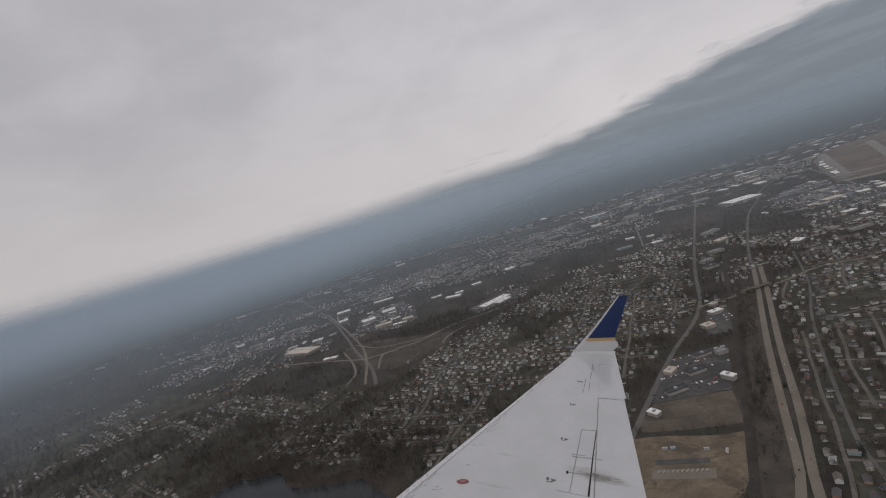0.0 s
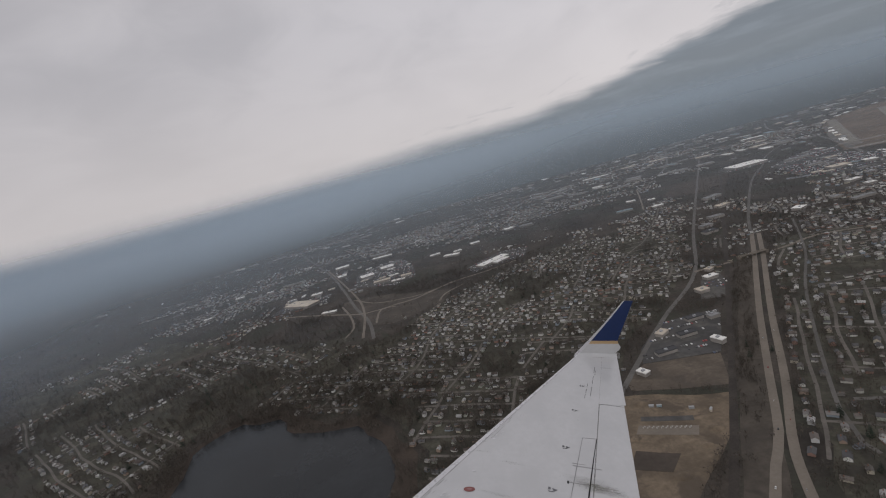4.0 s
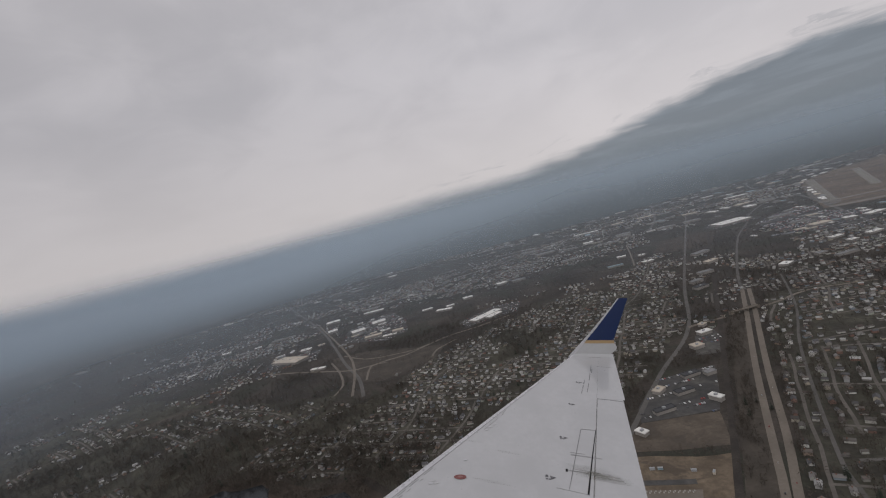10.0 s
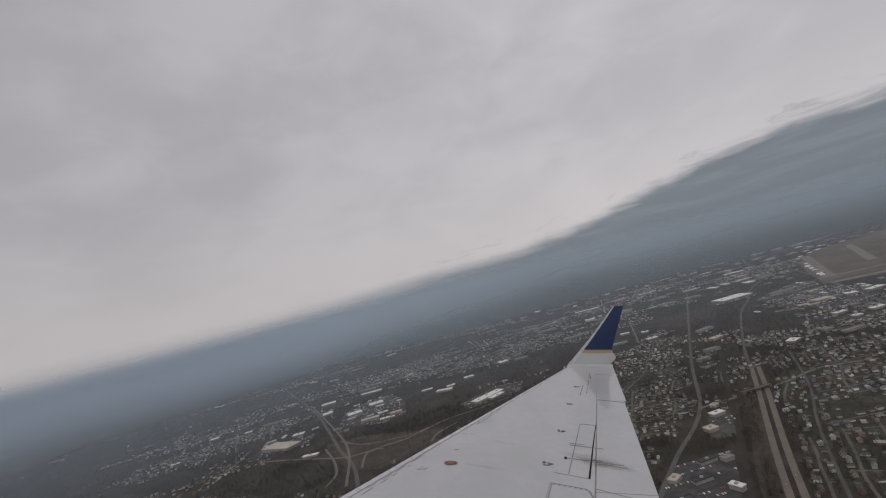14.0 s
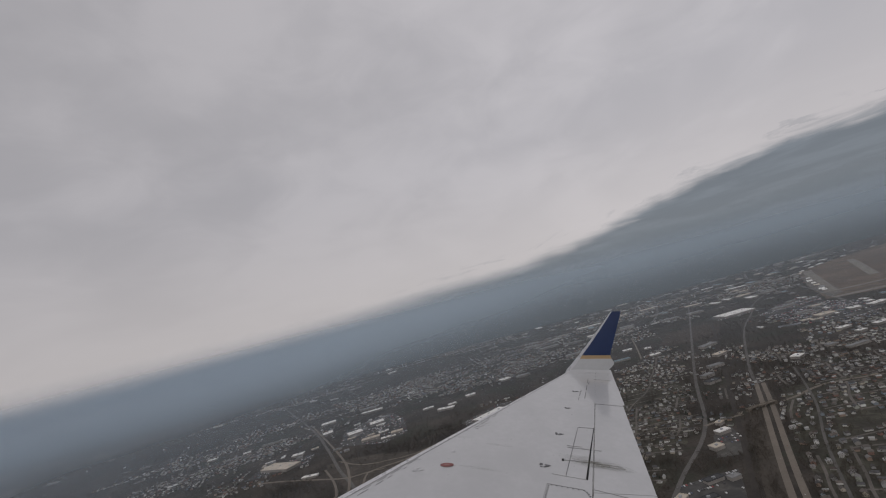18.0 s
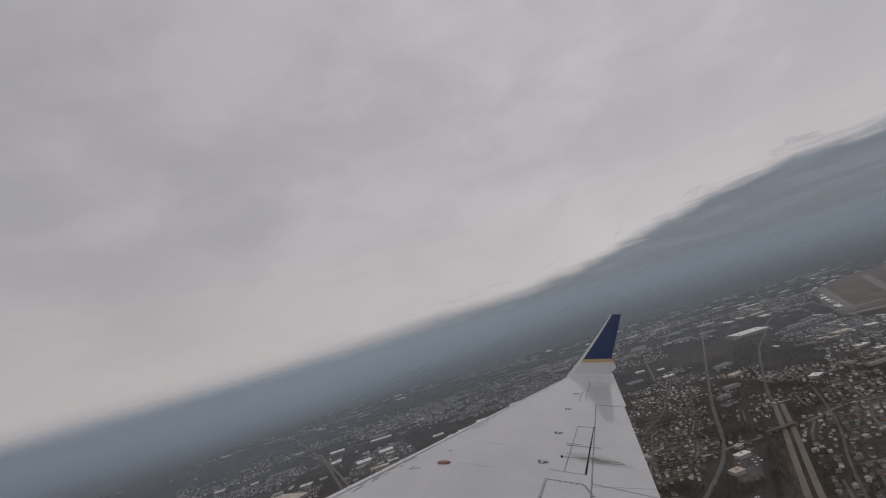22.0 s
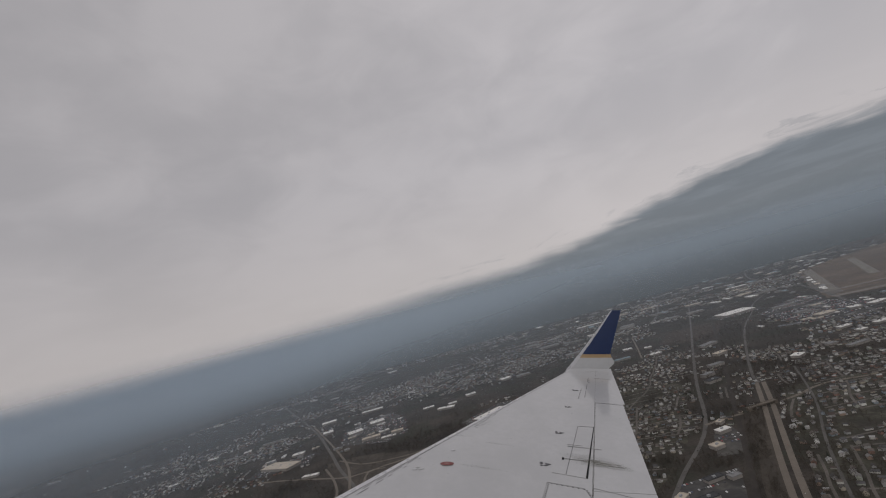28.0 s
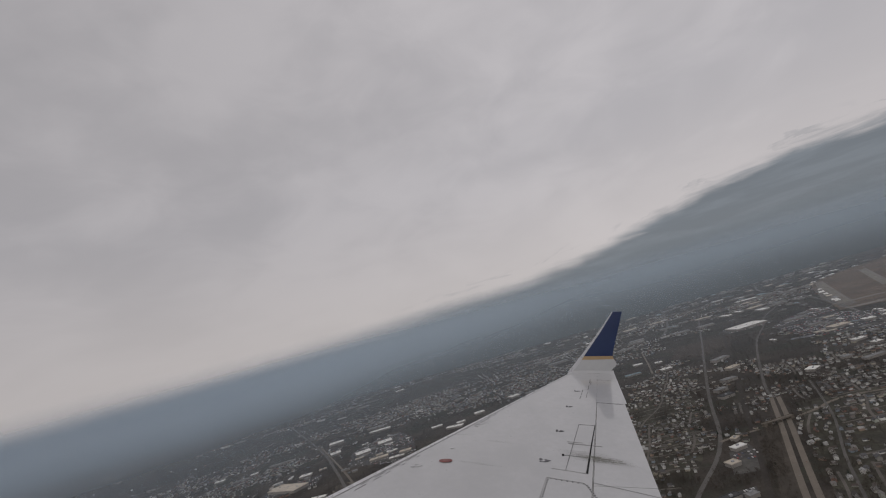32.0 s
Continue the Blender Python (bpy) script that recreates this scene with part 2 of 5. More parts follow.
SHINGLE = [(0.085, 0.085, 0.088), (0.12, 0.11, 0.10), (0.06, 0.055, 0.05), (0.22, 0.21, 0.20), (0.075, 0.058, 0.05), (0.10, 0.10, 0.105), (0.15, 0.13, 0.115), (0.40, 0.40, 0.39)]
WALL_O = material("house_siding", (0.45, 0.44, 0.42), 0.8, 0.08, 0.2, 2.0, per="object", per_amount=0.9, per_colour=SIDING)
ROOF_O = material("house_shingles", (0.14, 0.13, 0.13), 0.9, 0.15, 0.3, 2.0, per="object", per_amount=0.85, per_colour=SHINGLE)
WALL_I = material("far_house_siding", (0.45, 0.44, 0.42), 0.8, 0.08, 0.2, 2.0, per="island", per_amount=0.9, per_colour=SIDING)
ROOF_I = material("far_house_shingles", (0.14, 0.13, 0.13), 0.9, 0.15, 0.3, 2.0, per="island", per_amount=0.85, per_colour=SHINGLE)
FAR_ROOF = material("far_shed_roofs", (0.5, 0.5, 0.48), 0.85, 0.1, 0.05, 0.4, per="island", per_amount=0.95, per_colour=[(0.50, 0.49, 0.47), (0.20, 0.19, 0.18), (0.33, 0.31, 0.27), (0.16, 0.16, 0.16), (0.14, 0.13, 0.12), (0.28, 0.27, 0.26)])
BRICK = material("chimney_brick", (0.25, 0.12, 0.08), 0.9, 0.2, 1.0, 5.0)
TWIGS = material("bare_twigs", (0.090, 0.075, 0.060), 0.95, 0.25, 0.015, 0.2, per="island", per_amount=0.42)
BARK = material("bark", (0.095, 0.082, 0.07), 0.95, 0.2, 0.3, 2.0)
NEEDLES = material("conifer_needles", (0.022, 0.032, 0.020), 0.95, 0.25, 0.02, 0.2, per="island", per_amount=0.5)


def haze_material(name, low, high, strength, top0, top1, east):
    """Haze painted into a see-through sheet: mostly clear, thickening with height and thinning out above."""
    m = bpy.data.materials.new(name)
    low, high, top0, top1 = (z * FULL for z in (low, high, top0, top1))
    k = N(tree_of(m))
    g = k.node("ShaderNodeNewGeometry")
    sep = k.node("ShaderNodeSeparateXYZ")
    k.link(g.outputs["Position"], sep.inputs[0])
    drift = k.noise(g.outputs["Position"], 0.0012 / FULL, 3.0, 0.5)
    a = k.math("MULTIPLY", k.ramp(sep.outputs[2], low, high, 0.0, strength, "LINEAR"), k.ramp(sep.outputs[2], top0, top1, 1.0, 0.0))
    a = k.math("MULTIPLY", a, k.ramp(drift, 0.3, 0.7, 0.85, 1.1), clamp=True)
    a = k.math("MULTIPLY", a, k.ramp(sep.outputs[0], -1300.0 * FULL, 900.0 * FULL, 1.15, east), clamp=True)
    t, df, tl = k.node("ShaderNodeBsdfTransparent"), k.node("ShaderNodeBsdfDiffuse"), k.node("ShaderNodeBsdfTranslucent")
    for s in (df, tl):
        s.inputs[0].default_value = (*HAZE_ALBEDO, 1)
    half, mx, out = k.node("ShaderNodeMixShader"), k.node("ShaderNodeMixShader"), k.node("ShaderNodeOutputMaterial")
    k.link(df.outputs[0], half.inputs[1])
    k.link(tl.outputs[0], half.inputs[2])
    k.link(a, mx.inputs[0])
    k.link(t.outputs[0], mx.inputs[1])
    k.link(half.outputs[0], mx.inputs[2])
    k.link(mx.outputs[0], out.inputs[0])
    return m


def smudge_material(name, centre, size, colour, amount):
    """A soft-edged film of soot on the skin, thinning out from its middle."""
    m = bpy.data.materials.new(name)
    k = N(tree_of(m))
    co = k.node("ShaderNodeTexCoord").outputs["Object"]
    sep = k.node("ShaderNodeSeparateXYZ")
    k.link(co, sep.inputs[0])
    grow = 1.0 / (0.303 + 0.062 * centre[1])
    centre, size = [c * grow for c in centre], [c * grow for c in size]
    a = k.math("DIVIDE", k.math("SUBTRACT", sep.outputs[0], centre[0]), size[0])
    b = k.math("DIVIDE", k.math("SUBTRACT", k.math("ADD", sep.outputs[1], k.math("MULTIPLY", k.math("SUBTRACT", sep.outputs[0], centre[0]), 0.28)), centre[1]), size[1])
    r = k.math("SQRT", k.math("ADD", k.math("MULTIPLY", a, a), k.math("MULTIPLY", b, b)))
    grain = k.noise(co, 7.0, 5.0, 0.6)
    f = k.math("MULTIPLY", k.ramp(r, 1.0, 0.0, 0.0, amount), k.ramp(grain, 0.3, 0.7, 0.35, 1.0), clamp=True)
    t, p, mx, out = k.node("ShaderNodeBsdfTransparent"), k.node("ShaderNodeBsdfPrincipled"), k.node("ShaderNodeMixShader"), k.node("ShaderNodeOutputMaterial")
    p.inputs["Base Color"].default_value, p.inputs["Roughness"].default_value = (*colour, 1), 0.6
    k.link(f, mx.inputs[0])
    k.link(t.outputs[0], mx.inputs[1])
    k.link(p.outputs[0], mx.inputs[2])
    k.link(mx.outputs[0], out.inputs[0])
    return m


# ---------------------------------------------------------------- mesh helpers
def mesh_of(name, verts, faces, mats, slots=None, smooth=False):
    me = bpy.data.meshes.new(name)
    me.from_pydata([tuple(v) for v in verts], [], [tuple(f) for f in faces])
    for m in mats:
        me.materials.append(m)
    if slots is not None:
        me.polygons.foreach_set("material_index", slots)
    if smooth:
        me.polygons.foreach_set("use_smooth", [True] * len(me.polygons))
    me.update()
    return me


def thing(name, verts, faces, mats, label="", category="", group="", kind="", slots=None, smooth=False):
    if not isinstance(mats, (list, tuple)):
        mats = [mats]
    return tagged(new(name, mesh_of(name, verts, faces, mats, slots, smooth)), label, category, group, kind)


def child(name, me, parent, label=""):
    ob = new(name, me)
    ob.parent = parent
    return tagged(ob, label)


def ribbon(points, width, z, thick=0.5):
    """A flat band with a small step along a line of points."""
    p = [Vector((x, y, 0)) for x, y in points]
    fine = []
    for i in range(len(p) - 1):
        a, b, c, d = p[max(i - 1, 0)], p[i], p[i + 1], p[min(i + 2, len(p) - 1)]
        n = max(2, int((c - b).length / 25))
        for j in range(n):
            t = j / n
            fine.append(0.5 * (2 * b + (c - a) * t + (2 * a - 5 * b + 4 * c - d) * t * t + (3 * b - a - 3 * c + d) * t ** 3))
    fine.append(p[-1])
    verts, faces = [], []
    for i, q in enumerate(fine):
        way = (fine[min(i + 1, len(fine) - 1)] - fine[max(i - 1, 0)]).normalized()
        side = Vector((way.y, -way.x, 0)) * width / 2
        for s in (q - side, q + side):
            verts += [(s.x, s.y, z), (s.x, s.y, z - thick - 0.1)]
        if i:
            o = 4 * (i - 1)
            faces += [(o, o + 4, o + 6, o + 2), (o + 1, o + 5, o + 4, o), (o + 2, o + 6, o + 7, o + 3)]
    return verts, faces, fine


def slab(points, z, depth=0.6):
    n = len(points)
    verts = [(x, y, z) for x, y in points] + [(x, y, z - depth) for x, y in points]
    area = sum(points[i][0] * points[(i + 1) % n][1] - points[(i + 1) % n][0] * points[i][1] for i in range(n))
    up = list(range(n)) if area > 0 else list(range(n))[::-1]
    return verts, [up] + [(i, (i + 1) % n, n + (i + 1) % n, n + i) for i in range(n)]


def wavy(points, step, amount, seed):
    """A closed outline with a natural, uneven edge."""
    out = []
    n = len(points)
    for i in range(n):
        a, b = Vector(points[i]), Vector(points[(i + 1) % n])
        c = max(1, int((b - a).length / step))
        for j in range(c):
            q = a.lerp(b, j / c)
            out.append((q.x + amount * noise.noise((q.x * 0.02, q.y * 0.02, seed)), q.y + amount * noise.noise((q.x * 0.02, q.y * 0.02, seed + 9))))
    return out


# ---------------------------------------------------------------- the ground
def build_ground():
    verts, faces = [], []
    n, half = 60, 9000.0
    for j in range(n + 1):
        for i in range(n + 1):
            verts.append((-half + 2 * half * i / n, -half + 2 * half * j / n, 0.0))
    for j in range(n):
        for i in range(n):
            o = j * (n + 1) + i
            faces.append((o, o + 1, o + n + 2, o + n + 1))
    thing("ground", verts, faces, GROUND, "grey-brown winter suburb ground with dull grass", "ground", kind="structure")


build_ground()

# mask of open ground: 4 m cells
X0, Y0, CELL, NX, NY = -2400.0, 140.0, 4.0, 1500, 1090
gx, gy = np.meshgrid(X0 + CELL * (np.arange(NX) + 0.5), Y0 + CELL * (np.arange(NY) + 0.5))
open_ground = np.zeros((NY, NX), bool)      # no trees
no_house = np.zeros((NY, NX), bool)
no_shop = np.zeros((NY, NX), bool)
tree_want = np.full((NY, NX), 0.55)


def inside(points):
    hit = np.zeros((NY, NX), bool)
    n = len(points)
    for i in range(n):
        (x1, y1), (x2, y2) = points[i], points[(i + 1) % n]
        if y1 == y2:
            continue
        cross = ((gy > y1) != (gy > y2)) & (gx < (x2 - x1) * (gy - y1) / (y2 - y1) + x1)
        hit ^= cross
    return hit


def near_line(points, reach):
    hit = np.zeros((NY, NX), bool)
    for (x1, y1), (x2, y2) in zip(points, points[1:]):
        lo_i, hi_i = int((min(x1, x2) - reach - X0) / CELL), int((max(x1, x2) + reach - X0) / CELL) + 1
        lo_j, hi_j = int((min(y1, y2) - reach - Y0) / CELL), int((max(y1, y2) + reach - Y0) / CELL) + 1
        lo_i, lo_j = max(lo_i, 0), max(lo_j, 0)
        if hi_i <= lo_i or hi_j <= lo_j:
            continue
        xs, ys = gx[lo_j:hi_j, lo_i:hi_i], gy[lo_j:hi_j, lo_i:hi_i]
        l2 = max((x2 - x1) ** 2 + (y2 - y1) ** 2, 1e-6)
        t = np.clip(((xs - x1) * (x2 - x1) + (ys - y1) * (y2 - y1)) / l2, 0, 1)
        hit[lo_j:hi_j, lo_i:hi_i] |= (xs - x1 - t * (x2 - x1)) ** 2 + (ys - y1 - t * (y2 - y1)) ** 2 < reach * reach
    return hit


def cell(x, y):
    i, j = int((x - X0) / CELL), int((y - Y0) / CELL)
    return (j, i) if 0 <= i < NX and 0 <= j < NY else None


# sheets of other ground: name, outline, material, height, label, category, edge, trees kept
SHEETS = []


def sheet(*row):
    """Note a patch of other ground."""
    SHEETS.append(row)


sheet("marsh", [(-270, 262), (-352, 360), (-384, 412), (-394, 470), (-370, 518), (-345, 542), (-285, 528), (-235, 486), (-205, 474), (-172, 476), (-128, 432), (-98, 372), (-84, 300), (-130, 240)], MARSH, 0.08, "rust-brown reeds round the lake", "marsh", 10, 0.55)
sheet("lake", [(-261, 277), (-341, 364), (-366, 412), (-376, 468), (-356, 507), (-341, 522), (-310, 508), (-287, 506), (-262, 478), (-236, 462), (-211, 450), (-179, 456), (-144, 423), (-121, 370), (-108, 303), (-142, 252)], WATER, 0.30, "dark still lake with a wavy reedy shore", "lake", 12, 0.0)
sheet("building_site", [(84, 372), (100, 392), (184, 362), (162, 318), (124, 284), (92, 248), (66, 208), (20, 200), (48, 300)], SAND, 0.12, "tan graded earth of a building site", "building site", 7, 0.0)
sheet("slab", [(98, 345), (140, 330), (134, 319), (92, 335)], CONCRETE, 0.30, "pale concrete slab on the building site", "slab", 1, 0.0)
sheet("slab", [(104, 356), (142, 343), (140, 337), (102, 350)], LOT, 0.30, "grey gravel bed on the building site", "slab", 1, 0.0)
sheet("slab", [(84, 316), (112, 304), (98, 286), (72, 298)], EARTH, 0.28, "dark dug earth on the building site", "slab", 3, 0.0)
sheet("car_park", [(152, 470), (196, 522), (268, 524), (246, 478), (216, 428), (142, 440)], LOT, 0.20, "grey car park round low shops by the fast road", "car park", 2, 0.0)
sheet("car_park", [(268, 560), (300, 620), (336, 640), (322, 590), (296, 552)], LOT, 0.20, "grey car park beside the railway", "car park", 2, 0.0)
sheet("verge", [(84, 186), (150, 292), (213, 396), (278, 500), (338, 600), (388, 672), (398, 664), (340, 562), (280, 464), (222, 368), (186, 304), (150, 240), (112, 170)], VERGE, 0.10, "brown dry grass verge along the fast road", "verge", 3, 0.12)
sheet("dirt_yard", [(114, 410), (142, 438), (214, 426), (192, 372), (112, 396)], DUST, 0.11, "trampled brown dirt yard beside the building site", "yard", 3, 0.0)
sheet("clearing", [(-700, 840), (-690, 860), (-600, 900), (-560, 880), (-620, 845)], VERGE, 0.12, "worn brown clearing in the woods", "field", 8, 0.0)
sheet("pond", [(770, 1110), (800, 1092), (838, 1078), (845, 1090), (815, 1112), (785, 1128)], WATER, 0.25, "small pale pond beside the wood", "pond", 6, 0.0)
AIRFIELD = [(1060, 1290), (1470, 1880), (1640, 2045), (1940, 2190), (2300, 2250), (2500, 1700), (1900, 1150), (1500, 1120), (1225, 1205), (1120, 1245)]
sheet("airfield", AIRFIELD, DRYGRASS, 0.12, "tan dry grass of the airfield", "airfield", 6, 0.0)
sheet("apron", [(1455, 1862), (1510, 1850), (1150, 1330), (1085, 1302), (1200, 1500)], STREET, 0.16, "grey concrete apron at the edge of the airfield", "apron", 4, 0.0)
sheet("earth_field", [(552, 1270), (669, 1448), (811, 1404), (700, 1230), (640, 1192)], EARTH, 0.10, "brown fallow clearing between bare woods", "field", 12, 0.1)
sheet("car_park", [(-328, 1140), (-347, 1288), (-308, 1341), (-231, 1394), (-176, 1259), (-154, 1095), (-204, 1059)], LOT, 0.20, "grey asphalt car park round the shops", "car park", 5, 0.0)
sheet("car_park", [(815, 1078), (840, 1200), (882, 1324), (1000, 1400), (1090, 1440), (1100, 1370), (1040, 1270), (1040, 1160), (1000, 1060), (900, 980)], LOT, 0.20, "wide grey car parks of the shopping strip", "car park", 8, 0.22)
sheet("car_park", [(-10, 985), (-30, 1045), (70, 1130), (137, 1106), (110, 1020)], LOT, 0.20, "asphalt apron round a large store", "car park", 4, 0.0)
sheet("car_park", [(-520, 1060), (-520, 1130), (-390, 1150), (-380, 1060)], LOT, 0.20, "asphalt apron round a tan store", "car park", 4, 0.0)
sheet("car_park", [(820, 1400), (810, 1470), (850, 1500), (960, 1470), (960, 1400)], LOT, 0.20, "asphalt apron round a long white store", "car park", 4, 0.0)
sheet("verge", [(-330, 1010), (-240, 1000), (-120, 930), (-60, 900), (-80, 830), (-170, 770), (-230, 800)], VERGE, 0.10, "brown grass verge inside the road junction", "verge", 8, 0.12)
sheet("meadow", [(-4000, 4150), (-3818, 4162), (-3480, 4350), (-3500, 4480), (-3900, 4350)], LAWN, 0.15, "pale green far meadow", "meadow", 8, 0.0)
for name, outline, mat, z, label, cat, rough_edge, trees in SHEETS:
    shape = wavy(outline, 14, rough_edge, len(outline))
    v, f = slab(shape, z)
    thing(name, v, f, mat, label, cat, kind="structure")
    hit = inside(shape)
    no_house |= hit
    tree_want[hit] = trees
    open_ground |= hit & (trees == 0.0)

WOODS = [
    [(-376, 830), (-443, 1003), (-316, 902), (-234, 740)], [(-277, 1032), (-179, 1071), (-152, 1266), (8, 1285), (22, 1064), (-71, 928), (-141, 934)],
    [(728, 1738), (836, 1537), (812, 1109), (671, 900), (633, 1003), (555, 1260)], [(196, 372), (206, 350), (240, 402), (282, 470), (276, 486), (238, 424)],
    [(200, 1130), (420, 1130), (560, 1290), (640, 1460), (420, 1420), (250, 1330)],
]
for w in WOODS:
    hit = inside(wavy(w, 30, 18, 3))
    tree_want[hit] = 1.0
    no_house |= hit

# roads: line, width, pale or dark
ROADS = []


def carriageway(*row):
    """Note a road by its middle line, width and paleness."""
    ROADS.append(row)


carriageway([(-890, 2305), (-492, 1467), (-357, 1143), (-282, 947), (-227, 820), (-199, 718)], 12, 0)
carriageway([(-491, 1486), (-306, 1056), (-250, 891), (-221, 732)], 9, 1)
carriageway([(-470, 1010), (-410, 979), (-322, 924), (-245, 879), (-181, 890), (-138, 897), (-94, 930), (-47, 958), (14, 971), (90, 1000)], 11, 1)
carriageway([(-298, 1011), (-234, 939), (-174, 920), (-121, 917), (-59, 957)], 8, 1)
carriageway([(-259, 756), (-253, 801), (-278, 883), (-319, 976)], 8, 1)
carriageway([(-208, 799), (-212, 877), (-180, 876)], 8, 1)
carriageway([(-86, 838), (-76, 878), (-37, 915)], 8, 1)
carriageway([(1563, 3578), (1265, 2810), (1063, 2337), (901, 1990), (800, 1810), (727, 1705)], 16, 0)
carriageway([(1761, 2643), (1536, 2278), (1384, 1873), (1198, 1487), (1019, 1172), (885, 942), (780, 780)], 16, 0)
carriageway([(1739, 2492), (1940, 2536), (2149, 2581), (2656, 2895)], 20, 1)
carriageway([(783, 1359), (864, 1330), (1044, 1350), (1189, 1432)], 10, 0)
carriageway([(581, 1528), (507, 1316), (457, 1180)], 8, 1)
carriageway([(1610, 2010), (1165, 1388)], 60, 2)
carriageway([(1080, 1290), (1150, 1264), (1225, 1238), (1420, 1185), (1800, 1170)], 50, 2)
carriageway([(1140, 1398), (1290, 1345), (1500, 1275), (1900, 1240)], 34, 2)
carriageway([(1820, 2010), (1400, 1480)], 50, 2)
# the fast road, its slip road, the railway beside it and the shopping road
carriageway([(70, 148), (110, 205), (136, 238), (161, 273), (185, 304), (225, 372), (288, 478), (345, 570), (404, 664), (470, 772)], 11.5, 1)
carriageway([(112, 140), (145, 198), (158, 232), (173, 267), (190, 298), (234, 366), (297, 472), (354, 564), (413, 658), (478, 766)], 11.5, 1)
carriageway([(474, 769), (516, 851), (741, 1188), (901, 1383), (1040, 1560), (1384, 1873)], 9, 0)
carriageway([(70, 168), (94, 209), (115, 244), (174, 340), (300, 556), (432, 784), (825, 1468)], 11, 3)
carriageway([(-10, 250), (60, 340), (123, 424), (208, 534), (313, 660), (440, 903), (760, 1480), (1164, 2210)], 10, 0)
carriageway([(313, 660), (340, 664), (372, 664)], 10, 1)
carriageway([(436, 670), (470, 676), (520, 690), (600, 660)], 10, 1)
# streets behind the fast road
carriageway([(223, 265), (237, 314), (361, 508), (460, 640), (560, 800)], 5.5, 0)
carriageway([(253, 320), (330, 292), (420, 250)], 7, 0)
carriageway([(-560, 2300), (-343, 1769), (-122, 1809), (133, 1635)], 8, 0)


road_no = [0]


def add_road(points, width, pale, name="road"):
    road_no[0] += 1
    v, f, fine = ribbon(points, width, 0.22 + 0.006 * (road_no[0] % 19))
    label = ("grey asphalt road between bare winter trees", "pale worn concrete road between bare winter trees", "pale concrete runway across dry airfield grass", "dark ballast railway beside the fast road")[pale]
    thing(("road", "road", "runway", "railway")[pale] if name == "road" else name, v, f, STREET if name == "street" else (ASPHALT, CONCRETE, RUNWAY, BALLAST)[pale], label, "railway" if pale == 3 else "road", kind="structure")
    global open_ground, no_house
    line = [(q.x, q.y) for q in fine]
    open_ground |= near_line(line, width / 2 + (2.0 if pale == 1 else 2.4 if name == "street" else 1.0))
    no_house |= near_line(line, width / 2 + 2.5)


ROADS = [(line, width * 0.55, pale) for line, width, pale in ROADS]
for line, width, pale in ROADS:
    add_road(line, width, pale)

def road_bridge():
    """Cross road carried over the fast road: deck, two parapets and piers."""
    at = new("road_bridge")
    at.matrix_basis = pose(404, 668, 0, 0, 0, 4)
    tagged(at, "pale concrete road bridge over the fast road", "bridge")
    for name, l, w, z0, z1, ox, oy in (("deck", 46, 6.4, 3.4, 4.2, 0, 0), ("parapet", 46, 0.4, 4.2, 5.0, 0, 3.0), ("parapet", 46, 0.4, 4.2, 5.0, 0, -3.0), ("pier", 1.2, 6.5, -0.5, 3.4, -12, 0), ("pier", 1.2, 6.5, -0.5, 3.4, 3, 0), ("pier", 1.2, 5.5, -0.5, 3.4, 14, 0), ("abutment", 5, 6.4, -0.5, 3.4, -20.6, 0), ("abutment", 5, 6.4, -0.5, 3.4, 20.6, 0)):
        child(name, mesh_of(name, *box(l, w, z0, z1, ox, oy), [CONCRETE]), at)


# the street lattice of the near suburb: two slanting families of streets
EA, EB = Vector((0.52, 0.855)), Vector((0.985, -0.17))
SUBURB = [(200, 720), (377, 1141), (560, 1180), (640, 1010), (700, 900), (830, 930), (900, 800), (700, 560), (470, 480), (400, 500), (337, 511), (279, 540), (300, 620), (230, 690)]
suburb = inside(SUBURB)
tree_want[suburb] = 0.85
grove = suburb & (np.sin(gx * 0.045 + 2.0 * np.sin(gy * 0.017)) + np.sin(gy * 0.038 + gx * 0.013) > 1.35)
tree_want[grove] = 1.0
no_house |= grove
streets = []


def lattice(area, start, one, two, gap, rows, size=1.0):
    """Roughly parallel, gently bending streets inside an area: rows along `two`, stacked along `one`; size: of the houses on them."""
    for r in range(-rows, rows + 1):
        run = []
        for s in range(-60, 62):
            q = Vector(start) + one * (gap * r) + two * (10.0 * s)
            q += one * (gap * 0.42 * noise.noise((q.x * 0.006, q.y * 0.006, 4.0)) + 2.0 * noise.noise((q.x * 0.03, q.y * 0.03, 8.0)))
            c = cell(q.x, q.y)
            if s < 61 and c and area[c] and not no_house[c] and noise.noise((q.x * 0.008, q.y * 0.008, 2.0 + r)) > -0.32:
                run.append((q.x, q.y))
            else:
                if len(run) > 5:
                    streets.append((run[:-1:3] + run[-1:], size))
                run = []


lattice(suburb, (440, 690), EA, EB, 27.0, 18)
lattice(suburb, (465, 690), EB, EA, 82.0, 6)
# the near blocks by the lake and past the fast road
LAKESIDE = [(-84, 262), (-92, 375), (-122, 438), (-168, 482), (-232, 492), (-285, 534), (-345, 552), (-300, 620), (-250, 720), (-120, 650), (20, 570), (150, 520), (118, 424), (82, 380), (40, 300), (0, 250)]
EASTSIDE = [(158, 196), (186, 258), (212, 302), (262, 384), (312, 470), (372, 570), (432, 655), (470, 720), (560, 700), (700, 560), (700, 400), (560, 180), (300, 160), (160, 160)]
BACKSIDE = [(-190, 690), (-110, 790), (-30, 880), (90, 960), (170, 1020), (250, 1040), (400, 900), (302, 668), (200, 540), (150, 500), (60, 545), (-110, 645)]
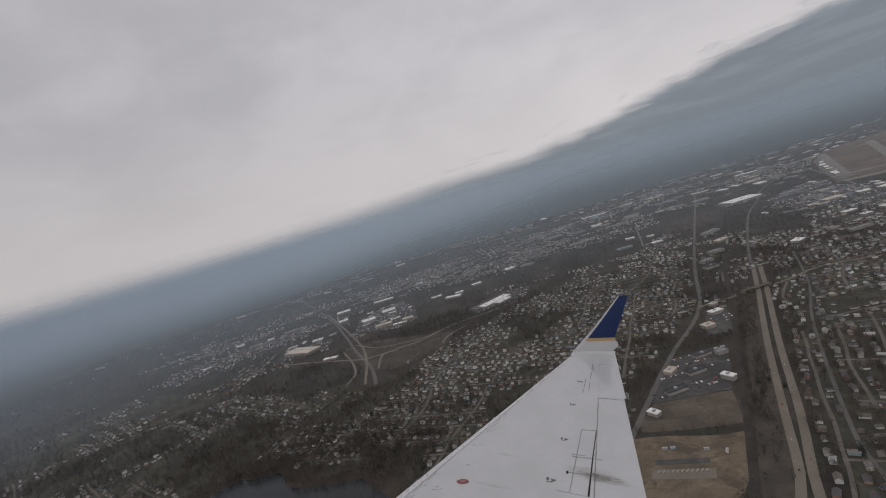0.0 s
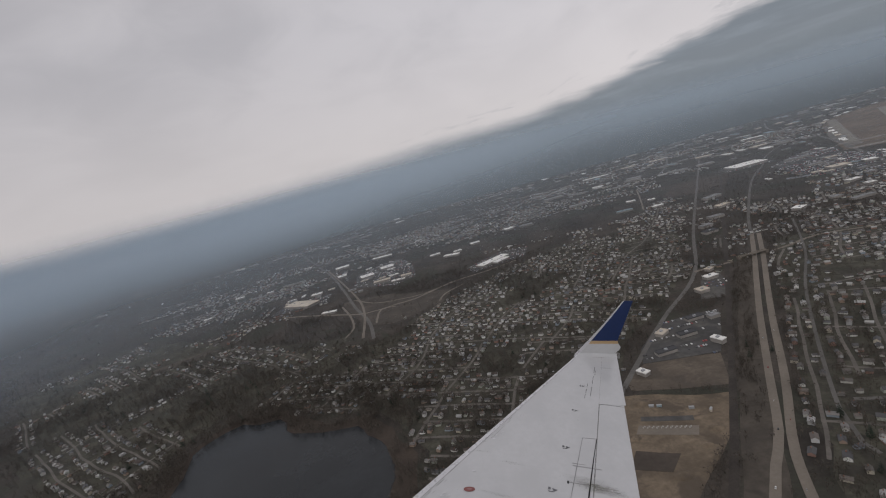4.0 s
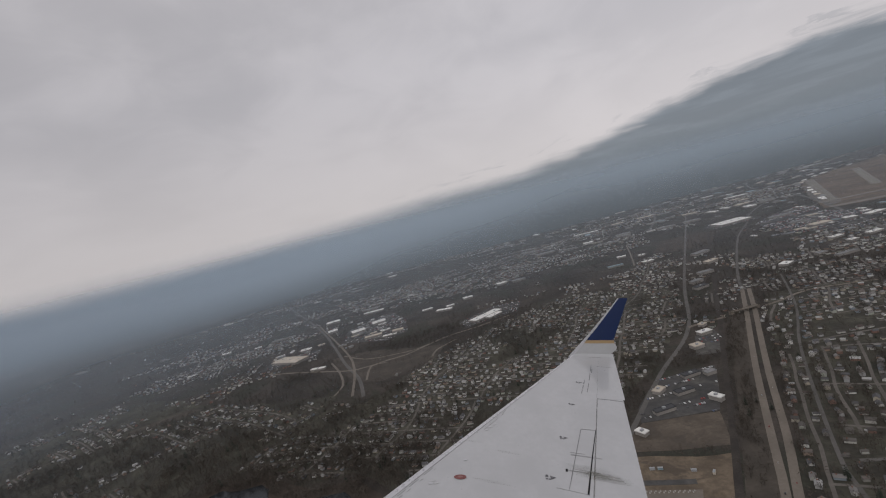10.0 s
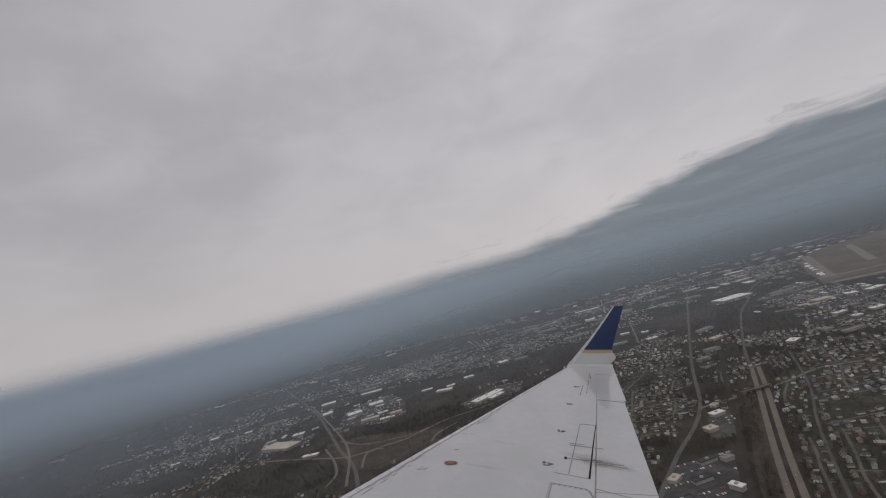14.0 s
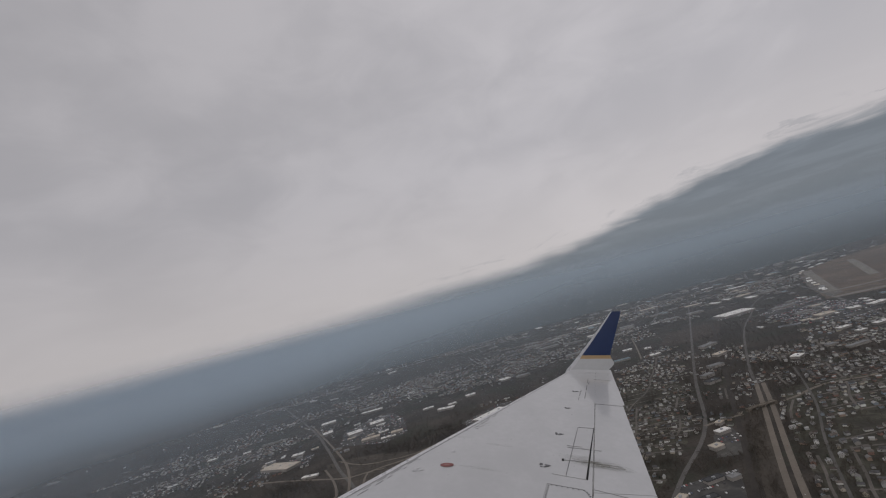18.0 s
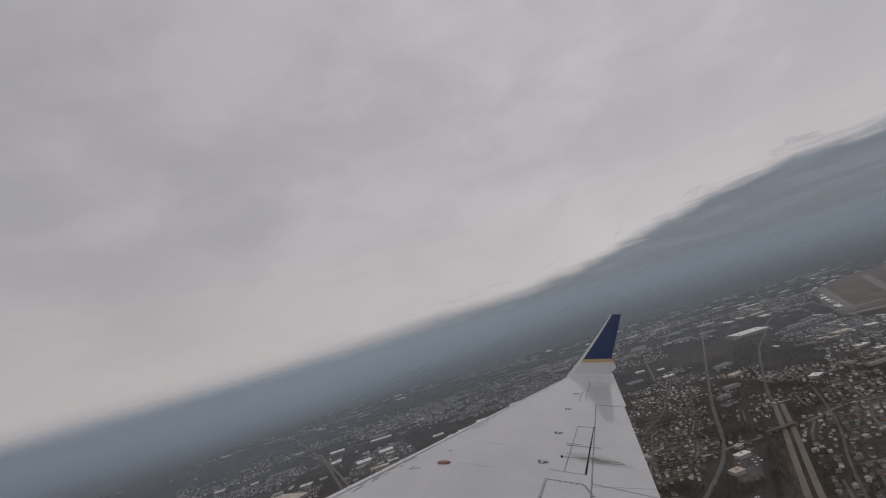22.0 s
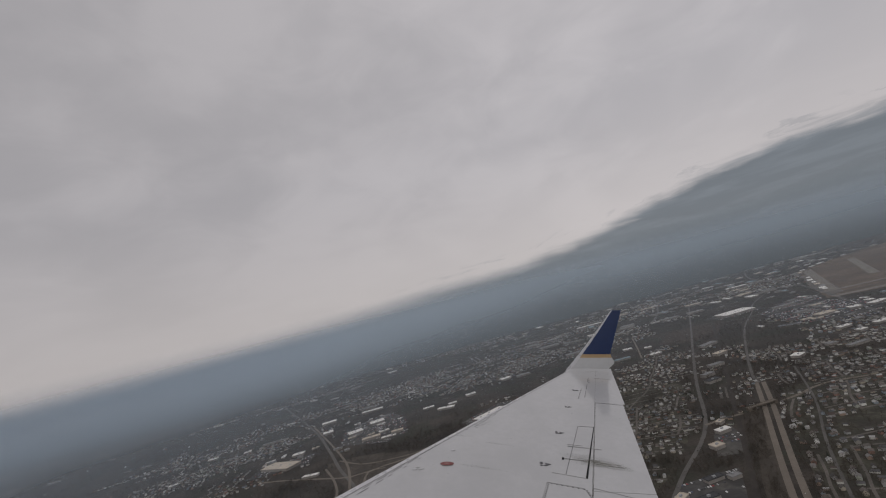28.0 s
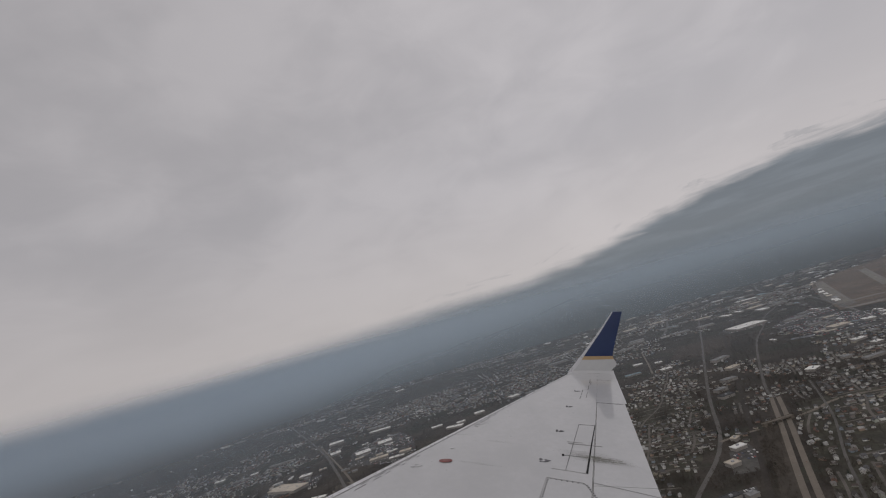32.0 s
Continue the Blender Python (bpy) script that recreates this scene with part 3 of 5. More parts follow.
WESTSIDE = [(-410, 380), (-412, 480), (-390, 545), (-340, 575), (-290, 640), (-250, 760), (-380, 800), (-560, 900), (-760, 1040), (-960, 1100), (-1050, 900), (-700, 560), (-480, 340)]
BY_LAKE, PAST_ROAD, BEHIND, WEST = [inside(q) for q in (LAKESIDE, EASTSIDE, BACKSIDE, WESTSIDE)]
WEST &= np.sin(gx * 0.021 + 1.3 * np.sin(gy * 0.013)) + np.sin(gy * 0.024 + gx * 0.009) > -0.15
YARDS = [LAKESIDE, EASTSIDE, BACKSIDE, WESTSIDE]
for i, outline in enumerate(YARDS):
    v, f = slab(wavy(outline, 20, 14, 5), 0.04 + 0.012 * i)
    thing("yards", v, f, LAWN, "dull winter lawns and back yards between houses", "lawn", kind="structure")
for area in (BY_LAKE, PAST_ROAD, WEST, BEHIND):
    tree_want[area] = 0.72
    no_house &= ~(BEHIND & ~open_ground)
ROADSIDE = inside([(60, 345), (118, 430), (160, 470), (205, 530), (272, 530), (300, 560), (250, 470), (188, 366), (100, 394)])
tree_want[ROADSIDE] = np.minimum(tree_want[ROADSIDE], 0.08)
copse = (BY_LAKE | BEHIND | PAST_ROAD) & (np.sin(gx * 0.031 + 1.9 * np.sin(gy * 0.012 + 0.7)) + np.sin(gy * 0.027 - gx * 0.011 + 0.4) > 1.2)
copse &= ~((gx > 20) & (gx < 470) & (gy < 720))
tree_want[copse] = 1.25
no_house |= copse
lattice(BY_LAKE, (0, 480), Vector((0.35, 0.94)), Vector((0.94, -0.35)), 27.0, 18, 0.9)
lattice(PAST_ROAD & ~suburb, (400, 480), Vector((0.84, -0.54)), Vector((0.54, 0.84)), 30.0, 18, 1.04)
lattice(PAST_ROAD & ~suburb, (400, 480), Vector((0.54, 0.84)), Vector((0.84, -0.54)), 84.0, 7, 1.04)
lattice(BEHIND, (60, 760), Vector((0.45, 0.89)), Vector((0.89, -0.45)), 26.0, 18, 0.94)
lattice(WEST, (-560, 800), Vector((0.62, 0.78)), Vector((0.78, -0.62)), 36.0, 16, 1.05)
lattice(BY_LAKE, (20, 480), Vector((0.94, -0.35)), Vector((0.35, 0.94)), 84.0, 5, 0.98)
lattice(BEHIND, (60, 760), Vector((0.89, -0.45)), Vector((0.45, 0.89)), 90.0, 5, 1.0)
lattice(WEST, (-560, 800), Vector((0.78, -0.62)), Vector((0.62, 0.78)), 95.0, 8, 1.05)
tree_want[WEST] = 0.55
for line, size in streets:
    add_road(line, 2.8 if size > 1.0 else 3.2, 0, "street")

# ---------------------------------------------------------------- sheets painted as haze over the distance
def ring(name, radius, height, mat, label):
    verts, faces = [], []
    n = 160
    for i in range(n):
        a = 2 * math.pi * i / n
        for z in (1.0, height):
            verts.append((radius * math.sin(a), radius * math.cos(a), z))
    for i in range(n):
        o, p = 2 * i, 2 * ((i + 1) % n)
        faces.append((o, p, p + 1, o + 1))
    thing(name, verts, faces, mat, label, "haze", kind="structure", smooth=True)


# three upright rings stand in for haze, its tint and density painted on them
ring("backdrop_haze_near", 1150.0, 330.0, haze_material("thin_haze", -10.0, 250.0, 0.54, 255.0, 320.0, 0.44), "see-through ring sheet tinted as thin blue-grey haze over the suburbs")
ring("backdrop_haze_low", 760.0, 300.0, haze_material("faint_haze", -30.0, 250.0, 0.10, 250.0, 298.0, 0.5), "see-through ring sheet tinted as faint blue haze over the nearer roofs")
ring("backdrop_haze_far", 2600.0, 520.0, haze_material("thick_haze", 0.0, 240.0, 0.92, 250.0, 350.0, 0.42), "see-through ring sheet tinted as a thick blue-grey haze bank along the horizon")

# ---------------------------------------------------------------- large shops and sheds
rng = np.random.default_rng(7)
SHOPS = []


def store(*row):
    """Note a flat commercial building."""
    SHOPS.append(row)


store(233, 512, 20, 9, 6, 8, "d")
store(207, 478, 20, 9, 6, 8, "d")
store(171, 450, 22, 8, 6, 8, "d")
store(225, 448, 7, 13, 8, 25, "w")
store(252, 505, 12, 8, 6, 8, "g")
store(186, 492, 14, 9, 6, 38, "t")
store(282, 583, 14, 12, 7, 10, "t")
store(315, 622, 18, 10, 7, 10, "w")
store(134, 420, 7, 11, 6, 30, "w")
store(330, 652, 10, 8, 6, 30, "t")
store(436, 838, 26, 14, 8, 12, "d")
store(452, 880, 24, 12, 8, 12, "g")
store(500, 930, 30, 14, 8, 5, "g")
store(560, 1010, 30, 14, 8, 20, "t")
store(600, 1120, 46, 18, 8, 20, "g")
store(891, 1448, 102, 58, 9, 4, "w")
store(1322, 2074, 89, 26, 8, -12, "w")
store(1362, 2364, 54, 24, 8, -14, "w")
store(1917, 3697, 60, 24, 8, -14, "w")
store(895, 1682, 56, 22, 8, -8, "g")
store(1003, 1886, 57, 24, 8, -18, "t")
store(637, 2138, 112, 22, 8, -8, "w")
store(542, 1808, 40, 20, 8, -8, "w")
store(866, 1900, 73, 18, 8, -8, "g")
store(485, 1334, 25, 16, 6, -14, "w")
store(523, 1283, 18, 14, 6, -14, "w")
store(494, 1180, 28, 14, 6, 0, "w")
store(424, 1224, 41, 14, 6, -5, "b")
store(892, 1106, 43, 26, 8, 0, "t")
store(952, 1090, 24, 20, 7, -20, "w")
store(1002, 1079, 45, 18, 7, 10, "w")
store(794, 950, 27, 12, 6, 5, "w")
store(780, 896, 17, 12, 6, 5, "w")
store(1170, 1708, 115, 14, 6, -8, "g")
store(972, 1344, 65, 14, 6, -5, "g")
store(1114, 1422, 24, 18, 7, -10, "w")
store(1096, 1322, 53, 20, 7, 10, "g")
store(1524, 1728, 90, 26, 9, 15, "g")
store(1382, 1561, 30, 22, 9, 0, "w")
store(1878, 2680, 74, 24, 8, 10, "g")
store(2652, 3420, 100, 30, 8, -20, "w")
store(699, 820, 41, 10, 6, 5, "g")
store(606, 846, 22, 16, 7, 30, "w")
store(841, 914, 30, 12, 6, 5, "w")
store(685, 860, 18, 12, 6, 0, "g")
store(908, 1198, 41, 14, 6, 5, "g")
store(1610, 1968, 90, 22, 8, 15, "g")
store(2049, 2586, 60, 24, 8, -15, "g")
store(-306, 1233, 37, 32, 9, 20, "w")
store(-256, 1290, 38, 32, 9, 15, "w")
store(-247, 1130, 44, 16, 7, 5, "t")
store(-302, 1490, 66, 18, 7, 0, "w")
store(-328, 1560, 54, 16, 7, -5, "g")
store(-442, 1484, 44, 26, 8, 10, "w")
store(-404, 1327, 27, 26, 8, 20, "w")
store(-182, 1126, 28, 14, 7, 0, "t")
store(-454, 1090, 96, 40, 9, -33, "t")
store(-437, 1166, 28, 18, 7, 0, "w")
store(-590, 1415, 77, 10, 6, 0, "g")
store(40, 1043, 84, 24, 7, 38, "w")
store(58, 1028, 40, 16, 6, 38, "w")
store(-60, 1228, 45, 16, 7, -20, "w")
store(-42, 1262, 23, 14, 7, 15, "w")
store(-110, 1293, 30, 14, 6, 10, "w")
store(126, 1404, 30, 24, 8, 15, "w")
store(12, 1316, 28, 18, 7, 10, "w")
store(-774, 1204, 20, 14, 6, 20, "w")
store(-654, 1368, 20, 16, 7, 20, "w")
store(-777, 1410, 26, 16, 6, 0, "w")
store(-678, 1334, 46, 12, 6, 5, "g")
store(-342, 950, 34, 10, 6, -12, "w")
store(180, 1390, 41, 18, 7, 5, "g")
store(-352, 2480, 46, 22, 8, 20, "w")
store(-395, 2690, 37, 22, 8, 20, "w")
store(-947, 4014, 80, 40, 8, 20, "w")
store(-559, 3748, 110, 30, 8, -10, "g")
store(378, 1510, 57, 24, 8, 0, "g")
store(368, 1828, 75, 26, 8, 5, "g")
store(578, 1658, 55, 20, 8, 0, "g")
store(1373, 2804, 108, 22, 8, -5, "g")
store(1624, 2690, 94, 24, 8, 0, "g")
store(1410, 2044, 49, 20, 8, -10, "g")
store(-500, 2226, 56, 18, 7, 10, "g")
for i in range(128):
    # more sheds strung along the far shopping road
    u = rng.uniform(0, 1)
    x, y = 1500 + 500 * u + rng.normal(0, 260), 1750 + 900 * u + rng.normal(0, 280)
    if i > 34:
        x, y = rng.uniform(300, 1500), rng.uniform(1650, 3000)
    if i > 69:
        u = rng.uniform(0, 1)
        x, y = 860 + 520 * u + rng.normal(0, 60), 1050 + 560 * u + rng.normal(0, 90)
    c = cell(x, y)
    if c is None or open_ground[c] and i < 70:
        continue
    SHOPS.append((round(x), round(y), round(rng.uniform(24, 70) * (0.4 if i > 69 else 1)), round(rng.uniform(14, 30) * (0.5 if i > 69 else 1)), 7 - 3 * (i > 69), round(rng.uniform(-22, 14) + (90 if i % 3 == 0 else 0)), "wggbtg"[i % 6]))
for i in range(30):
    x, y = rng.uniform(-340, -170), rng.uniform(1080, 1380)
    if i > 21:
        x, y = rng.uniform(-520, -390), rng.uniform(1130, 1190)
    SHOPS.append((round(x), round(y), round(rng.uniform(8, 24)), round(rng.uniform(6, 12)), 4, round(rng.uniform(-5, 25) + (90 if i % 3 == 0 else 0)), "wgtgw"[i % 5]))
WORDS = {"d": "dark-roofed", "w": "white-roofed", "g": "grey-roofed", "t": "tan-roofed", "b": "blue-grey-roofed"}


def box(l, w, z0, z1, ox=0.0, oy=0.0):
    v = [(ox + sx * l / 2, oy + sy * w / 2, z) for z in (z0, z1) for sx, sy in ((-1, -1), (1, -1), (1, 1), (-1, 1))]
    return v, [(3, 2, 1, 0), (4, 5, 6, 7), (0, 1, 5, 4), (1, 2, 6, 5), (2, 3, 7, 6), (3, 0, 4, 7)]


def shop(x, y, l, w, h, turn, roof, beside="a car park"):
    h *= 0.6
    at = new("commercial_building")
    at.matrix_basis = pose(x, y, 0, 0, 0, turn)
    tagged(at, WORDS[roof] + (" long flat commercial building" if l > 60 else " flat commercial building") + " beside " + beside, "building", "commercial buildings")
    child("wall", mesh_of("wall", *box(l, w, -0.5, h), [SHOPWALL]), at)
    # roof: deck inside a raised parapet
    v, f = [], []
    for a, b, z in ((l + 0.6, w + 0.6, h), (l + 0.6, w + 0.6, h + 0.9), (l - 0.6, w - 0.6, h + 0.9), (l - 0.6, w - 0.6, h + 0.35)):
        v += [(sx * a / 2, sy * b / 2, z) for sx, sy in ((-1, -1), (1, -1), (1, 1), (-1, 1))]
    for r in range(3):
        f += [(4 * r + i, 4 * r + (i + 1) % 4, 4 * r + 4 + (i + 1) % 4, 4 * r + 4 + i) for i in range(4)]
    f.append((12, 13, 14, 15))
    child("roof", mesh_of("roof", v, f, [ROOFS[roof]]), at)
    if math.hypot(x, y) < 2000:
        for j in range(max(1, int(l / 28))):
            child("roof_unit", mesh_of("roof_unit", *box(3.2, 2.4, h + 0.3, h + 2.0, (j + 0.5) * l / max(1, int(l / 28)) - l / 2, rng.uniform(-w / 5, w / 5)), [UNIT]), at)
    global open_ground, no_house
    line = [(x - l / 2 * math.cos(radians(turn)), y - l / 2 * math.sin(radians(turn))), (x + l / 2 * math.cos(radians(turn)), y + l / 2 * math.sin(radians(turn)))]
    hit = near_line(line, w / 2 + 6)
    open_ground |= hit
    no_house |= hit
    no_shop[near_line(line, w / 2 + 1)] = True


on_airfield = near_line(AIRFIELD + AIRFIELD[:1], 45) | inside(AIRFIELD)
for row in SHOPS:
    spot = cell(row[0], row[1])
    if spot is None or not on_airfield[spot]:
        shop(*row)
for i, (x, y, turn) in enumerate(((1178, 1425, 55), (1196, 1456, 55), (1228, 1490, 55), (1262, 1552, 58), (1300, 1610, 55), (1345, 1680, 52), (1400, 1752, 52), (1478, 1905, 48), (1540, 1960, 45), (1600, 2020, 40), (1690, 2072, 28), (1760, 2108, 25), (1850, 2150, 25))):
    # hangars and the terminal along the rim of the airfield
    shop(x, y, 26 + 9 * (i % 3), 12 + 4 * (i % 2), 7, turn, "wwgtw"[i % 5], "the airfield")
road_bridge()

# ---------------------------------------------------------------- houses
def mound(x, y, r, h, seed):
    """A rough heap of dug earth."""
    verts, faces, n, rings = [], [], 18, 6
    for j in range(rings + 1):
        f = j / rings
        for i in range(n):
            a = 2 * math.pi * i / n
            q = r * (1 - f) * (1 + 0.28 * noise.noise((2 * math.cos(a), 2 * math.sin(a), seed)))
            verts.append((x + 1.5 * q * math.cos(a + seed), y + q * math.sin(a + seed), h * (f * (2 - f)) + 0.25 * noise.noise((q * 3, i, seed)) + 0.1 * (j > 0)))
    for j in range(rings):
        faces += [(j * n + i, j * n + (i + 1) % n, (j + 1) * n + (i + 1) % n, (j + 1) * n + i) for i in range(n)]
    thing("earth_mound", verts, faces, SAND, "loose heap of tan earth on the building site", "mound", "earth heaps of the site", smooth=True)


def building_site():
    """Heaps, foundation blocks and site containers on the graded earth."""
    for i, (x, y, r, h) in enumerate(((112, 374, 5, 2.6), (88, 330, 4, 2.0), (150, 322, 4.5, 1.8), (104, 282, 5, 2.2), (134, 306, 3.2, 1.4))):
        mound(x, y, r, h, i + 1.0)
    for i in range(22):
        at = new("foundation_block")
        at.matrix_basis = pose(100 + 1.62 * i, 340.4 - 0.58 * i + 1.6 * (i % 2), 0.3, 0, 0, -20)
        tagged(at, "pale concrete foundation block standing on the slab", "concrete block", "foundation blocks")
        child("block", mesh_of("block", *box(0.95, 0.8, -0.05, 0.8), [BLOCK]), at)
        child("cap", mesh_of("cap", *box(0.6, 0.5, 0.8, 1.0), [BLOCK]), at)
    for x, y, turn, mat, word in ((118, 366, -18, UNIT, "grey"), (124, 364, -18, ROOFS["b"], "blue-grey"), (158, 344, 55, ROOFS["t"], "tan"), (146, 352, -20, UNIT, "grey")):
        at = new("site_container")
        at.matrix_basis = pose(x, y, 0.12, 0, 0, turn)
        tagged(at, word + " metal container standing on the building site", "container", "site containers")
        child("body", mesh_of("body", *box(4.2, 1.8, 0.1, 1.9), [mat]), at)
        child("roof", mesh_of("roof", *box(4.3, 1.9, 1.9, 2.0), [UNIT]), at)
        for q in (-0.45, 0.45):
            child("door", mesh_of("door", *box(0.06, 0.8, 0.2, 1.8, 2.13, q), [SHOPWALL]), at)


building_site()


def house_shape(l, w, h, rise, wing=0.0):
    """Walls with gable ends, and a roof with overhang and thickness; a lower side wing where it has one."""
    wv = [(-l / 2, -w / 2, -0.3), (l / 2, -w / 2, -0.3), (l / 2, w / 2, -0.3), (-l / 2, w / 2, -0.3), (-l / 2, -w / 2, h), (l / 2, -w / 2, h), (l / 2, w / 2, h), (-l / 2, w / 2, h), (-l / 2, 0, h + rise), (l / 2, 0, h + rise)]
    wf = [(0, 1, 5, 4), (2, 3, 7, 6), (1, 2, 6, 9, 5), (3, 0, 4, 8, 7)]
    o, e, t = 0.3, 0.28, 0.16
    drop = rise * e / (w / 2)
    rv = []
    for x in (-l / 2 - o, l / 2 + o):
        rv += [(x, -w / 2 - e, h - drop), (x, 0, h + rise), (x, w / 2 + e, h - drop), (x, -w / 2 - e, h - drop + t), (x, 0, h + rise + t), (x, w / 2 + e, h - drop + t)]
    rf = [(3, 9, 10, 4), (4, 10, 11, 5), (0, 6, 9, 3), (2, 5, 11, 8), (0, 3, 4, 1), (1, 4, 5, 2), (6, 7, 10, 9), (7, 8, 11, 10)]
    if wing:
        v, f = box(wing, w * 0.75, -0.3, h * 0.6, l / 2 + wing / 2, 0)
        n = len(wv)
        wv, wf = wv + v, wf + [[n + i for i in q] for q in f]
        v, f = box(wing + 0.4, w * 0.75 + 0.4, h * 0.6, h * 0.6 + 0.2, l / 2 + wing / 2, 0)
        n = len(rv)
        rv, rf = rv + v, rf + [[n + i for i in q] for q in f]
    return wv, wf, rv, rf


KINDS = [(5.6, 3.9, 2.6, 1.3, 0.0), (5.8, 3.9, 1.9, 1.2, 1.9), (4.6, 4.0, 2.8, 1.5, 0.0), (6.6, 4.1, 1.9, 1.1, 0.0), (5.2, 3.8, 2.6, 1.4, 1.8)]
SHAPES = [house_shape(*q) for q in KINDS]
HOUSE_WORDS = ["two-storey gabled house with pale siding", "low gabled house with a flat garage wing", "tall narrow gabled house with light siding", "long single-storey ranch house", "gabled house with a small side wing"]


def house_template(i):
    wv, wf, rv, rf = SHAPES[i]
    at = new("house")
    tagged(at, HOUSE_WORDS[i] + " among bare trees", "house", "houses of the suburb")
    child("wall", mesh_of("wall", wv, wf, [WALL_O]), at)
    child("roof", mesh_of("roof", rv, rf, [ROOF_O]), at)
    l, w, h, rise, _ = KINDS[i]
    child("chimney", mesh_of("chimney", *box(0.6, 0.6, h, h + rise + 0.7, l * 0.22, w * 0.1), [BRICK]), at)
    return at


plots = []      # x, y, turn, kind
taken = {}


def claim(x, y, gap):
    g = 13.0
    i, j = int(x // g), int(y // g)
    for di in (-1, 0, 1):
        for dj in (-1, 0, 1):
            for (px, py) in taken.get((i + di, j + dj), ()):
                if (px - x) ** 2 + (py - y) ** 2 < gap * gap:
                    return False
    taken.setdefault((i, j), []).append((x, y))
    return True


def plot(x, y, turn, skip=0.0, gap=7.6, size=1.0):
    c = cell(x, y)
    if c is None or no_house[c] or rng.random() < skip or not claim(x, y, gap):
        return
    plots.append((x, y, turn, int(rng.integers(0, 5)), size * rng.uniform(0.78, 1.28)))


def along(a, b, skip=0.22, back=8.0, step=10.5, size=1.0):
    a, b = Vector(a), Vector(b)
    way = (b - a).normalized()
    side = Vector((-way.y, way.x))
    turn = math.degrees(math.atan2(way.y, way.x))
    n = int((b - a).length / step)
    for i in range(n):
        for s in (-1, 1):
            q = a + way * ((i + 0.5) * step + rng.normal(0, 2.0)) + side * (s * (back + abs(rng.normal(0, 2.2))))
            plot(q.x, q.y, turn + rng.normal(0, 7) + (90 if rng.random() < 0.3 else 0), skip, 7.4 * size, size)


for line, size in streets:
    for a, b in zip(line, line[1:]):
        along(a, b, 0.12, 6.2 * size, 7.4 * size, 0.94 * size)
for line, width, pale in ROADS[-3:-1]:
    for a, b in zip(line, line[1:]):
        along(a, b, 0.35, width / 2 + 6)
# far suburbs: short streets at many angles, thinning with distance
FAR_SUBURBS = []


def district(*row):
    """Note a far district of houses."""
    FAR_SUBURBS.append(row)


district(560, 1480, 130, 60, 10, -10)
district(470, 1230, 80, 60, 14, -8)
district(300, 1180, 80, 60, 12, -8)
district(250, 1620, 200, 90, 26, 8)
district(-20, 1560, 120, 60, 18, 60)
district(-60, 1900, 240, 120, 22, 8)
district(560, 2050, 300, 110, 34, -5)
district(-330, 1700, 120, 160, 16, 20)
district(-200, 1750, 160, 120, 18, 15)
district(-600, 1700, 200, 100, 16, 20)
district(-740, 1240, 110, 60, 24, 25)
district(-560, 1330, 120, 50, 14, 15)
district(-900, 1500, 150, 60, 14, 20)
district(1000, 2300, 300, 130, 36, -12)
district(1150, 1900, 200, 120, 24, -12)
district(100, 1480, 110, 50, 14, 12)
district(900, 1000, 90, 90, 18, 0)
district(1080, 880, 140, 120, 30, 0)
district(60, 2700, 500, 160, 26, 5)
district(1400, 3000, 500, 250, 36, -10)
district(-900, 2300, 250, 100, 10, 20)
district(700, 1640, 140, 60, 14, -10)
district(760, 1180, 60, 90, 14, 0)
district(1350, 1900, 200, 160, 26, 5)
district(-560, 1000, 60, 40, 6, 0)
district(640, 1000, 60, 60, 12, 60)
for cx, cy, sx, sy, n, turn in FAR_SUBURBS:
    for i in range(n):
        p = Vector((cx + rng.normal(0, sx * 0.6), cy + rng.normal(0, sy * 0.6)))
        a = radians(turn + (90 if rng.random() < 0.3 else 0) + rng.normal(0, 6))
        w = Vector((math.cos(a), math.sin(a))) * rng.uniform(50, 130)
        along(p - w, p + w, 0.3, 8, 10)
for i in range(700):
    plot(rng.uniform(-1900, 2600), rng.uniform(700, 3800), rng.uniform(0, 180), 0.2)
# the nearest of the houses stand as things of their own
infill = np.random.default_rng(12)
crowded = BY_LAKE | PAST_ROAD | BEHIND | suburb
for i in range(12000):
    # loose houses fill the blocks between the streets
    x, y = infill.uniform(-260, 760), infill.uniform(165, 1150)
    c = cell(x, y)
    if c and crowded[c] and not open_ground[c] and (PAST_ROAD[c] or noise.noise((x * 0.02, y * 0.02, 6.0)) > 0.02):
        plot(x, y, infill.choice((57, 147, -28)) + infill.normal(0, 14), 0.0, 10.5 if PAST_ROAD[c] else 8.2, 0.92 if PAST_ROAD[c] else 0.90)
plots.sort(key=lambda q: q[0] ** 2 + q[1] ** 2)
templates = [house_template(i) for i in range(5)]
used = {}
wall_v, wall_f, roof_v, roof_f = [], [], [], []
for n, (x, y, turn, kind, size) in enumerate(plots):
    open_c = cell(x, y)
    j, i = open_c
    open_ground[j, i] = True
    if n < 290:
        if kind in used:
            copy_thing(templates[kind], pose(x, y, 0, 0, 0, turn) @ Matrix.Scale(size / used[kind], 4))
        else:
            templates[kind].matrix_basis = pose(x, y, 0, 0, 0, turn) @ Matrix.Scale(size, 4)
            used[kind] = size
    else:
        wv, wf, rv, rf = SHAPES[kind]
        c, s = math.cos(radians(turn)), math.sin(radians(turn))
        for src, fs, dv, dest in ((wv, wf, wall_v, wall_f), (rv, rf, roof_v, roof_f)):
            o = len(dv)
            dv.extend((x + (c * a - s * b) * size, y + (s * a + c * b) * size, z * size) for a, b, z in src)
            dest.extend([o + k for k in q] for q in fs)
far_houses = new("far_houses")
tagged(far_houses, "rows of distant pale houses between bare trees", "houses", kind="stuff")
